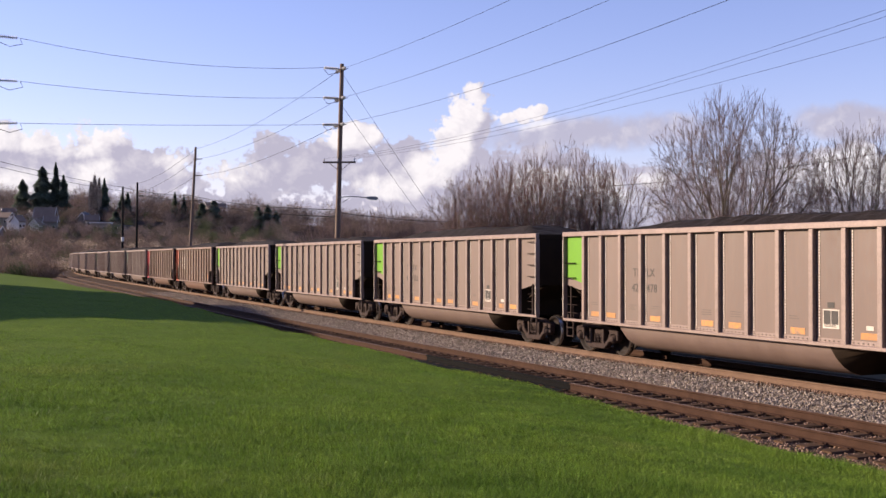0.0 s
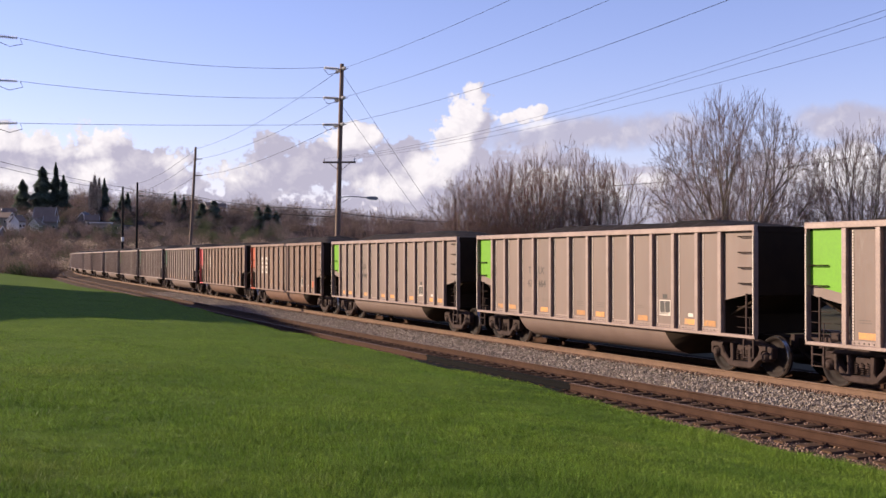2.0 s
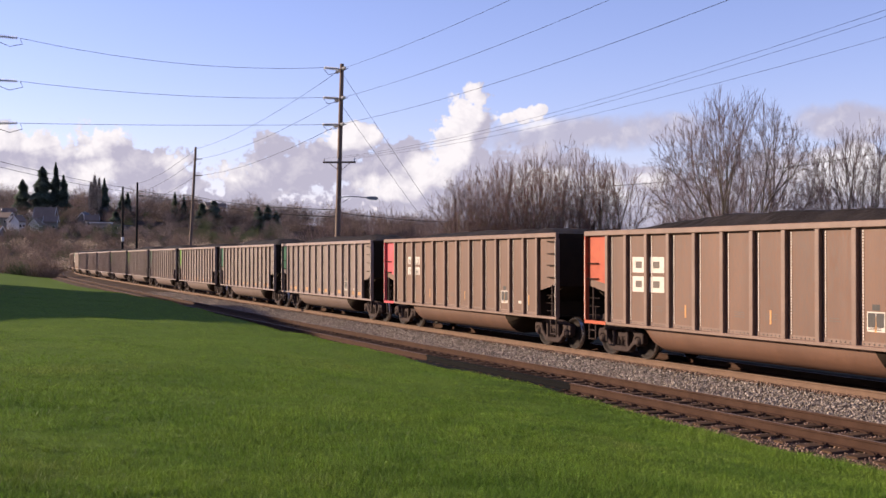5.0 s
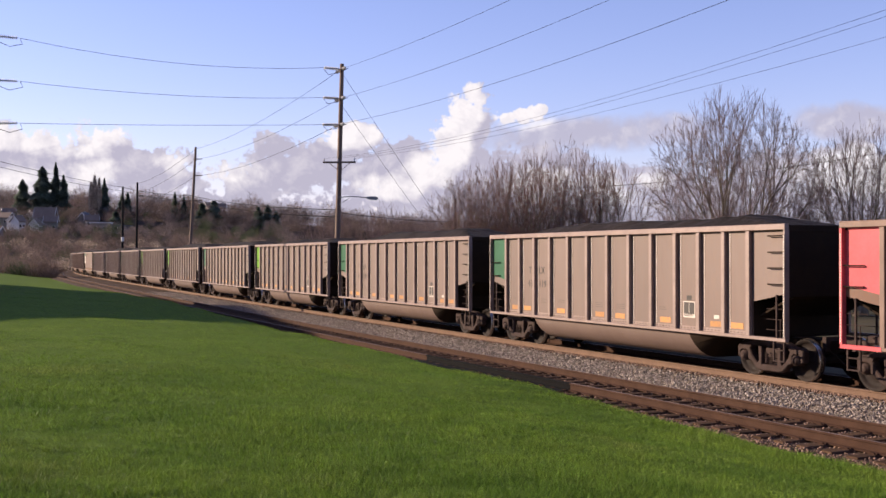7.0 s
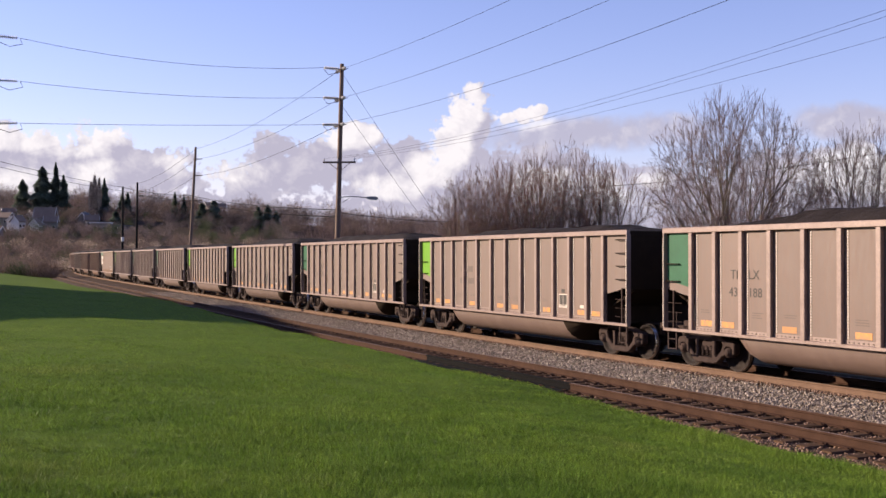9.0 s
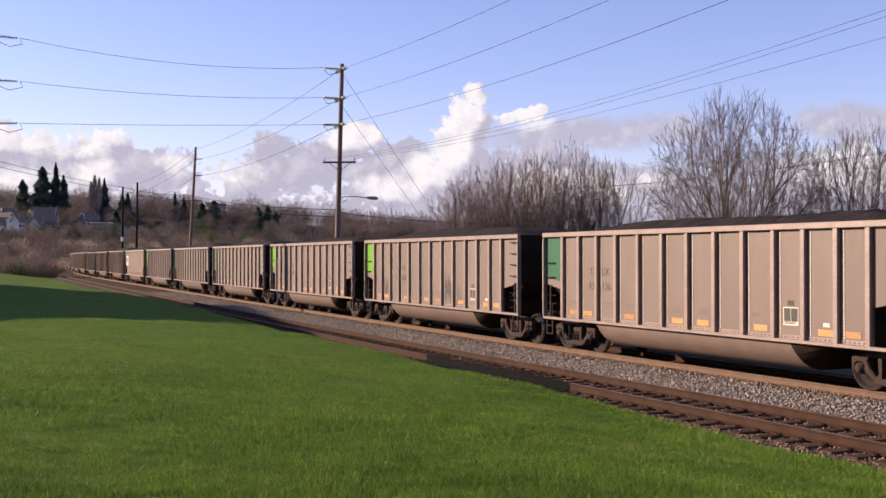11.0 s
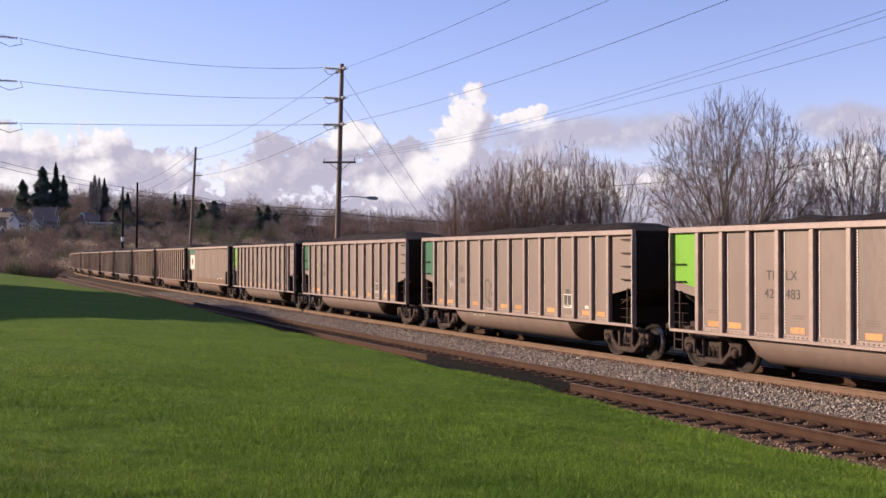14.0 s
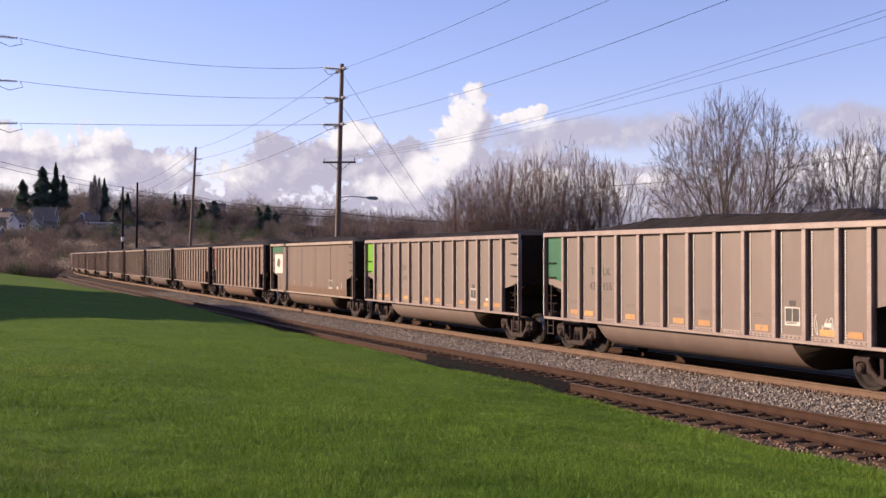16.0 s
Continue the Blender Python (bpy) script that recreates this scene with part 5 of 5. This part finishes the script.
def bare_tree(name, label, x, y, height, half, tips, seed, trunk_h=1.5, twig_mat="twig", thick=0.0085, low=0.10, group="bare trees behind the train"):
    """A bare tree with a rounded crown: its tips fill the crown, thickest near the outside."""
    r = np.random.default_rng(seed)
    t = thing(name, label, "tree", group, at=pose(x, y, -0.75))
    base = thick * tips ** 0.49
    part("trunk", Build().tube([(0, 0, -0.1), (0.03, 0, trunk_h * 0.5), (0.0, 0.04, trunk_h)], [base * 1.5, base * 1.2, base * 1.05], 9), M["bark"], t, smooth=True)
    mid = height * 0.44
    wob = r.uniform(0, 6.28, 5)
    P = []
    while len(P) < tips:
        d = r.normal(0, 1, 3)
        d /= np.linalg.norm(d)
        a, e = math.atan2(d[1], d[0]), d[2]
        k = 1 + 0.05 * math.sin(3 * a + wob[0]) + 0.05 * math.sin(5 * a + 4 * e + wob[1]) + 0.04 * math.sin(9 * a - 7 * e + wob[2])
        k *= r.random() ** 0.36 * r.uniform(0.95, 1.01)
        q = np.array([d[0] * half * k, d[1] * half * k, mid + d[2] * k * (height - mid if e > 0 else mid * 0.80)])
        if e > 0:
            q[:2] *= 1 + 0.17 * math.sin(math.pi * min(e, 1.0))
        if q[2] > trunk_h + 0.5 and r.random() < 0.35 + q[2] / mid * 0.65:
            P.append(q)
    limbs, crown = Twigs(), Twigs()
    fork(limbs, crown, r, np.array([0, 0, trunk_h * 0.9]), np.array([0, 0, 1.0]), np.array(P), 0, thick, low)
    part("branchwork", limbs.mesh("branchwork", M["bark"]), None, t, "long upswept bare limbs")
    part("crown", crown.mesh("crown", M[twig_mat]), None, t, "fine bare twigs")
    return t


bare_tree("bare_tree", "large bare deciduous tree with a broad rounded crown", 18.2, 70.0, 14.1, 5.3, 6600, 11, thick=0.0060)
bare_tree("bare_tree", "bare deciduous tree with upright grey branches", 25.3, 68.0, 12.0, 3.9, 4000, 12, thick=0.0060)
for i, (x, h, hw) in enumerate(((1.2, 9.8, 2.6), (3.9, 11.6, 2.9), (6.9, 12.0, 3.0), (9.9, 12.8, 3.1), (12.6, 11.6, 3.0), (2.6, 10.4, 2.8), (5.4, 11.7, 2.8), (8.5, 12.3, 2.8), (11.4, 12.2, 2.8))):
    bare_tree("bare_tree", "bare reddish-brown tree in a close row behind the train", x, (85.0 if i < 5 else 89.0) + (i % 2) * 2, h, hw * 1.12, 1750, 20 + i, twig_mat="twig_red" if i % 3 else "twig", thick=0.0062)
for i, (x, h, hw) in enumerate(((-12.6, 8.6, 2.1), (-10.6, 9.4, 2.4), (-7.6, 8.8, 2.2), (-6.0, 9.6, 2.5), (-3.9, 9.0, 2.3), (-1.6, 8.6, 2.2))):
    bare_tree("bare_tree", "small pale bare tree beyond the pole", x, 112.0 + (i * 7 % 5), h, hw, 520, 40 + i, thick=0.0068)


# ------------------------------------------------------------------ the far hillside with its woods and houses
A_K = [-1.2, -0.55, -0.39, -0.30, -0.23, -0.18, -0.14, -0.10, -0.05, 0.0, 0.1, 0.18, 0.5]
A_V = [28, 30, 29, 28, 26, 24, 21.5, 19, 17, 16, 12, 7, 2]


def hill_z(x, y):
    y = np.maximum(np.asarray(y, float), 1.0)
    h = np.interp(np.asarray(x, float) / y, A_K, A_V)
    k = np.clip((y - 235) / 300, 0, 1)
    return -0.8 + h * k ** 1.7


aa, yy = np.linspace(-1.2, 0.5, 70), np.concatenate([np.linspace(230, 520, 40), [600, 800, 1200]])
A, Y = np.meshgrid(aa, yy, indexing="ij")
n, m = A.shape
q = (np.arange(n - 1)[:, None] * m + np.arange(m - 1)[None]).ravel()
hv = np.stack([(A * Y).ravel(), Y.ravel(), hill_z((A * Y).ravel(), Y.ravel())], 1)
tagged(new("hillside", fast_mesh("hillside", hv, np.concatenate([np.stack([q, q + m, q + m + 1], 1), np.stack([q, q + m + 1, q + 1], 1)]), M["litter"], True)),
       "brown wooded hillside beyond the railway", "hill", kind="structure")


def woods(name, spots, mat, label, seed, blades=150, kind="stuff"):
    """Bare or leafy clumps, each a spray of thin upright slivers. spots: x, y, ground, height, half width."""
    r = np.random.default_rng(seed)
    V, T, n0 = [], [], 0
    for x, y, z, h, w in spots:
        k = int(1.35 * blades * r.uniform(0.9, 1.6))
        ang, rad = r.uniform(0, 2 * np.pi, k), np.sqrt(r.random(k))
        bx, by = np.cos(ang) * rad * w * 0.55, np.sin(ang) * rad * w * 0.55
        b = r.random(k) ** 0.7 * 0.86
        ln = h * r.uniform(0.10, 0.26, k)
        zz = b * h * (1.0 - 0.5 * rad ** 2)
        flare = 0.5 + b * 0.9
        P0 = np.stack([x + bx * flare, y + by * flare, z + zz], 1)
        d = np.stack([np.cos(ang) * rad + r.normal(0, 0.45, k), np.sin(ang) * rad + r.normal(0, 0.45, k), r.uniform(0.2, 1.0, k)], 1)
        d /= np.linalg.norm(d, axis=1, keepdims=True)
        side = np.stack([r.normal(0, 1, k), r.normal(0, 1, k), r.normal(0, 0.3, k)], 1)
        side /= np.linalg.norm(side, axis=1, keepdims=True)
        wd = (0.0095 * h * r.uniform(0.5, 1.3, k))[:, None]
        tri = np.stack([P0 - side * wd, P0 + side * wd, P0 + d * ln[:, None]], 1)
        V.append(tri.reshape(-1, 3))
        T.append(n0 + np.arange(3 * k).reshape(-1, 3))
        n0 += 3 * k
    return tagged(new(name, fast_mesh(name, np.concatenate(V), np.concatenate(T), mat)), label, "trees", kind=kind)


rg = np.random.default_rng(77)


def scatter(count, a0, a1, y0, y1, h0, h1, wide=0.6):
    out = []
    for _ in range(count):
        a, y = rg.uniform(a0, a1), y0 + (y1 - y0) * rg.random() ** 0.8
        h = rg.uniform(h0, h1)
        x = a * y
        out.append((x, y, float(hill_z(x, y)) - 0.2, h, h * rg.uniform(wide * 0.7, wide * 1.3)))
    return out


woods("hillside_woods", scatter(420, -0.46, 0.02, 245, 400, 3.0, 5.5, 0.8), M["wood_brown"], "bare brown woods covering the hillside", 1, 300)
woods("upper_woods", scatter(380, -0.46, 0.12, 455, 540, 4.0, 10.0, 0.8), M["wood_brown"], "bare brown trees along the hilltop", 12, 300)
woods("skyline_trees", scatter(60, -0.44, 0.02, 500, 535, 8.0, 12.5, 0.75), M["wood_grey"], "taller bare trees on the skyline", 15, 320)
woods("grey_hillside_woods", scatter(150, -0.46, -0.13, 400, 540, 3.5, 8.0, 0.7), M["wood_grey"], "bare grey trees between the houses", 2, 300)
woods("hillside_evergreens", scatter(110, -0.46, -0.14, 380, 530, 2.5, 6.0, 0.8), M["shrub"], "dark evergreen shrubs between the houses", 3, 400)
woods("slope_shrubs", scatter(90, -0.46, -0.03, 250, 390, 2.0, 4.2, 0.9), M["shrub"], "dark evergreen bushes among the bare woods", 31, 350)
woods("slope_pale_bushes", scatter(60, -0.44, -0.03, 250, 380, 2.5, 4.5, 1.0), M["poplar"], "pale bare bushes among the brown woods", 32, 350)
woods("garden_trees", scatter(70, -0.41, -0.27, 396, 424, 2.5, 5.0, 0.8), M["wood_grey"], "bare grey garden trees among the houses", 21, 300)
woods("garden_shrubs", scatter(45, -0.41, -0.26, 398, 422, 1.5, 3.0, 0.9), M["shrub"], "dark evergreen garden shrubs among the houses", 22, 300)
woods("trackside_thicket", scatter(230, -0.15, 0.10, 135, 210, 3.5, 6.5, 0.8), M["wood_brown"], "brown thicket of bare bushes behind the train", 4, 700)
woods("bank_thicket", scatter(150, -0.47, -0.350, 165, 235, 2.2, 4.6, 0.9), M["wood_brown"], "brown thicket where the lawn ends", 5, 700)
woods("bank_evergreens", scatter(30, -0.47, -0.360, 165, 205, 2.0, 4.0, 0.8), M["shrub"], "dark evergreen bushes where the lawn ends", 6, 500)


def conifer(x, y, height, half, seed, label="tall dark conifer on the hilltop", slim=1.0):
    r = np.random.default_rng(seed)
    z0 = float(hill_z(x, y)) - 0.3
    t = thing("conifer", label, "tree", "hilltop conifers", at=pose(x, y, z0))
    part("trunk", Build().tube([(0, 0, 0), (0, 0, height * 0.5), (0, 0, height * 0.95)], [0.35, 0.22, 0.05], 7), M["bark"], t)
    k = 7000
    height, half = height * 1.18, half * 1.4
    f = r.random(k) ** 0.75
    ang = r.uniform(0, 2 * np.pi, k)
    lump = 1 + 0.25 * np.sin(f * 23 + seed) + 0.2 * np.sin(ang * 3 + f * 9)
    reach = half * (1 - f) ** slim * lump * r.uniform(0.55, 1.0, k) + 0.15
    P0 = np.stack([np.cos(ang) * reach * 0.45, np.sin(ang) * reach * 0.45, height * (0.10 + 0.88 * f)], 1)
    P1 = np.stack([np.cos(ang) * reach, np.sin(ang) * reach, height * (0.10 + 0.88 * f) - 0.25 * reach + 0.2], 1)
    side = np.stack([-np.sin(ang), np.cos(ang), r.normal(0, 0.4, k)], 1) * r.uniform(0.16, 0.42, k)[:, None]
    tri = np.stack([P0 - side, P0 + side, P1], 1).reshape(-1, 3)
    part("crown", fast_mesh("crown", tri, np.arange(3 * k).reshape(-1, 3), M["evergreen"]), None, t)


for i, (x, y, h, hw, sl) in enumerate(((-171.5, 480, 19.5, 4.8, 0.6), (-166.5, 482, 21.0, 3.4, 0.9), (-180.0, 480, 14.5, 3.2, 0.5), (-162.5, 480, 16.5, 3.4, 0.8),
                                       (-145.0, 480, 15.5, 3.0, 0.9), (-135.0, 480, 10.5, 2.2, 0.8), (-138.0, 482, 9.5, 2.4, 0.7), (-116.0, 485, 11.0, 1.7, 0.8),
                                       (-112.0, 485, 9.5, 1.5, 0.8), (-73.5, 470, 9.5, 2.4, 0.6), (-77.5, 470, 8.5, 2.4, 0.5), (-70.0, 470, 7.5, 2.2, 0.6),
                                       (-96.0, 470, 9.5, 2.8, 0.45), (-101.0, 470, 8.5, 2.4, 0.45), (-128.5, 440, 6.5, 2.2, 0.5), (-184.5, 425, 8.0, 2.6, 0.5))):
    conifer(x, y, h, hw, 100 + i, slim=sl)
for i, (x, h) in enumerate(((-148.5, 20.5), (-146.6, 19.0), (-150.0, 17.0))):
    t = thing("poplar", "slender bare pale poplar on the hilltop", "tree", "hilltop poplars", at=pose(x, 478, float(hill_z(x, 478)) - 0.3))
    r = np.random.default_rng(200 + i)
    part("trunk", Build().tube([(0, 0, 0), (0, 0, h * 0.6), (0, 0, h)], [0.3, 0.18, 0.04], 6), M["bark"], t)
    k = 1500
    f = r.random(k)
    ang = r.uniform(0, 2 * np.pi, k)
    w = 2.3 * np.sin(np.pi * np.clip(f * 0.85 + 0.12, 0, 1)) * r.random(k)
    P0 = np.stack([np.cos(ang) * w * 0.5, np.sin(ang) * w * 0.5, h * (0.06 + 0.8 * f)], 1)
    P1 = P0 + np.stack([np.cos(ang) * 0.4, np.sin(ang) * 0.4, np.full(k, 2.2)], 1)
    side = np.stack([r.normal(0, 1, k), r.normal(0, 1, k), np.zeros(k)], 1) * 0.10
    part("crown", fast_mesh("crown", np.stack([P0 - side, P0 + side, P1], 1).reshape(-1, 3), np.arange(3 * k).reshape(-1, 3), M["poplar"]), None, t)


def house(x, y, z, w, d, h, roof_h, wall, roof, turn, label, flat=False):
    """A house with gabled or flat roof, windows with frames, chimney."""
    t = thing("house", label, "house", "hillside houses", at=pose(x, y, z, rz=turn))
    b = Build()
    b.box(-w / 2, w / 2, -d / 2, d / 2, -2.0, h)
    if not flat:
        b.prism([(-d / 2, h), (d / 2, h), (0, h + roof_h)], 0, -w / 2, w / 2)
    part("wall", b, M[wall], t)
    rb = Build()
    if flat:
        rb.box(-w / 2 - 0.6, w / 2 + 0.6, -d / 2 - 0.6, d / 2 + 0.6, h, h + 0.35)
    else:
        for s in (-1, 1):
            rb.prism([(s * (d / 2 + 0.5), h - 0.4 * roof_h * 2 / d), (0, h + roof_h + 0.02), (0, h + roof_h + 0.25), (s * (d / 2 + 0.5), h + 0.2 - 0.4 * roof_h * 2 / d)], 0, -w / 2 - 0.5, w / 2 + 0.5)
    ro = part("roof", rb, M[roof], t)
    if not flat:
        for e in (-1, 1):
            for s in (-1, 1):
                part("bargeboard", Build().prism([(s * (d / 2 + 0.52), h - 0.42 * roof_h * 2 / d - 0.18), (0, h + roof_h - 0.12), (0, h + roof_h + 0.27), (s * (d / 2 + 0.52), h + 0.2 - 0.42 * roof_h * 2 / d)],
                                                 0, e * (w / 2 + 0.56) - 0.05, e * (w / 2 + 0.56) + 0.05), M["house_white"], ro, "white bargeboard")
    if not flat:
        part("chimney", Build().box(w * 0.2, w * 0.2 + 0.7, 0.4, 1.1, h + 0.3, h + roof_h + 0.9), M["house_beige"], ro)
    for storey in range(max(1, int(h // 2.8))):
        for k in range(max(2, int(w // 3))):
            cx = -w / 2 + w * (k + 0.5) / max(2, int(w // 3))
            z0 = 0.9 + 2.8 * storey
            fr = part("window", Build().box(cx - 0.65, cx + 0.65, -d / 2 - 0.05, -d / 2 - 0.005, z0, z0 + 1.3), M["house_white"], t)
            part("pane", Build().box(cx - 0.55, cx + 0.55, -d / 2 - 0.08, -d / 2 - 0.052, z0 + 0.1, z0 + 1.2), M["pane"], fr)


HOUSES = [(-163.0, 430, 6.5, 5.5, 4.4, 2.6, "house_white", "roof_dark", 75, "white gabled house on the hillside", False),
          (-156.0, 440, 11, 8, 5.6, 4.4, "house_beige", "roof_dark", 5, "house with a broad brown roof on the hillside", False),
          (-148.5, 425, 6.5, 6.5, 5.0, 2.4, "house_grey", "roof_dark", 10, "grey-blue gabled house on the hillside", False),
          (-142.0, 445, 6.5, 6.5, 4.4, 2.8, "house_grey", "roof_blue", 80, "blue-grey gabled house on the hillside", False),
          (-129.5, 425, 10, 7, 4.4, 0, "house_beige", "house_white", 5, "modern flat-roofed beige house on the hillside", True),
          (-122.0, 425, 8, 7, 3.2, 0, "house_grey", "roof_blue", 0, "low house with a flat blue-grey roof", True),
          (-160.0, 395, 13, 7, 3.6, 1.8, "house_grey", "roof_dark", 0, "low grey house at the foot of the hill", False),
          (-182.0, 470, 7, 6, 4.0, 2.0, "house_white", "roof_dark", 30, "small white house on the hilltop", False),
          (-171.0, 470, 6, 6, 3.2, 2.0, "house_white", "roof_dark", 60, "small white house on the hilltop", False),
          (-107.0, 515, 7, 7, 5.0, 2.8, "house_white", "roof_dark", 40, "white gabled house on the hill shoulder", False),
          (-102.0, 513, 7, 7, 5.0, 2.8, "house_white", "roof_dark", 10, "small white house on the hill shoulder", False),
          (-167.5, 436, 6, 5, 4.0, 2.0, "house_white", "roof_dark", 100, "small white house with a dark roof", False),
          (-151.5, 418, 6, 5, 4.2, 2.2, "house_white", "roof_dark", 85, "narrow white gabled house on the hillside", False),
          (-138.5, 442, 7, 6, 4.0, 2.4, "house_beige", "roof_dark", 20, "beige house among the hillside trees", False),
          (-175.0, 448, 8, 6, 4.2, 2.2, "house_beige", "roof_dark", -10, "beige house near the hilltop", False)]
for x, y, w, d, h, rh, wall, roof, turn, lab, flat in HOUSES:
    w, d, h, rh = w * 0.66, d * 0.66, h * 0.76, rh * 0.8
    house(x, y, float(hill_z(x, y)) + 0.3, w, d, h, rh, wall, roof, turn, lab, flat)

# an unseen block added at the side of the lawn to shade it
SH = [(-37.4, 34.8), (-33.4, 49.6), (-41.2, 76.5), (-59.0, 84.0), (-60.0, 40.0)]
bl = thing("shade_block", "unseen beige block added to shade the lawn", "building")
part("wall", Build().prism(SH, 2, 0.0, 9.0), M["house_beige"], bl)
cx, cy = -48.0, 58.0
part("roof", Build().prism([(cx + (x - cx) * 1.03, cy + (y - cy) * 1.03) for x, y in SH], 2, 9.0, 9.35), M["roof_dark"], bl)


# ------------------------------------------------------------------ grass blades of the lawn
def grass_blades(count, seed):
    """Upright bent blades, thicker and fewer with distance from the standpoint."""
    r = np.random.default_rng(seed)
    # even in the logarithm of distance, over the stretch of lawn beside the line
    dist = np.exp(r.uniform(np.log(6.0), np.log(75.0), count))
    ang = r.uniform(-0.44, 0.44, count)
    x, y = np.tan(ang) * dist, dist
    # distance from the near rail: from the nearest point of the sampled line
    rs = np.arange(-120, 60, 0.5)
    rx, ry = line(rs, np.full_like(rs, RAIL_U))
    s, u = np.empty(count), np.empty(count)
    for i in range(0, count, 20000):
        d2 = (x[i:i + 20000, None] - rx[None]) ** 2 + (y[i:i + 20000, None] - ry[None]) ** 2
        j = d2.argmin(1)
        s[i:i + 20000] = rs[j]
        th = np.interp(rs[j], ST, TH)
        u[i:i + 20000] = -((x[i:i + 20000] - rx[j]) * -np.sin(th) + (y[i:i + 20000] - ry[j]) * np.cos(th))
    keep = u > 1.45 + 0.25 * np.sin(s * 2.3) * np.sin(s * 0.7)
    x, y, s, u, dist = x[keep], y[keep], s[keep], u[keep], dist[keep]
    k = len(x)
    z = lawn_z(s, u) - 0.008
    tuft = 0.35 + 0.75 * lumps(x, y, 1.7, 1) + 0.55 * lumps(x, y, 0.55, 2) + 0.55 * lumps(x, y, 0.19, 3)
    tuft = 1.0 + (tuft - 1.0) * np.clip(1.25 - dist / 38, 0.25, 1)
    h = r.uniform(0.018, 0.044, k) * tuft ** 1.4 * np.where(u < 2.8, 1.0 + 1.2 * r.random(k), 1.0)
    h *= np.clip(1.35 - dist / 40, 0.65, 1.15)
    w = (0.0007 + 0.00014 * dist) * r.uniform(0.7, 1.3, k)
    a = r.uniform(0, 2 * np.pi, k)
    lean = r.normal(0, 0.6, (k, 2)) * h[:, None]
    sx, sy = np.cos(a) * w, np.sin(a) * w
    P = np.stack([np.stack([x - sx, y - sy, z], 1), np.stack([x + sx, y + sy, z], 1),
                  np.stack([x + lean[:, 0], y + lean[:, 1], z + h], 1)], 1).reshape(-1, 3)
    return tagged(new("grass_blades", fast_mesh("grass_blades", P, np.arange(3 * k).reshape(-1, 3), M["grass"])), "short green blades of the mown lawn", "grass", kind="stuff")


grass_blades(1250000, 8)


# ------------------------------------------------------------------ what moves
def motions():
    for n, car in TRAIN:
        walk(car, [(t, car_pose(n, t)) for t in np.arange(0, 16.01, 0.25)])
    spin = []
    for k in range(0, 321):
        t = k / 20
        spin.append((t, math.degrees((13.247 * t - 0.01087 * t * t) / 0.4825)))
    for n, car in TRAIN:
        for tr in car.children:
            if tr.name.startswith("truck"):
                for ws in tr.children:
                    if ws.name.startswith("wheelset"):
                        x = ws.matrix_basis.translation.x
                        walk(ws, [(t, pose(x, 0, 0.4825, 0, a % 360.0, 0)) for t, a in spin])


motions()
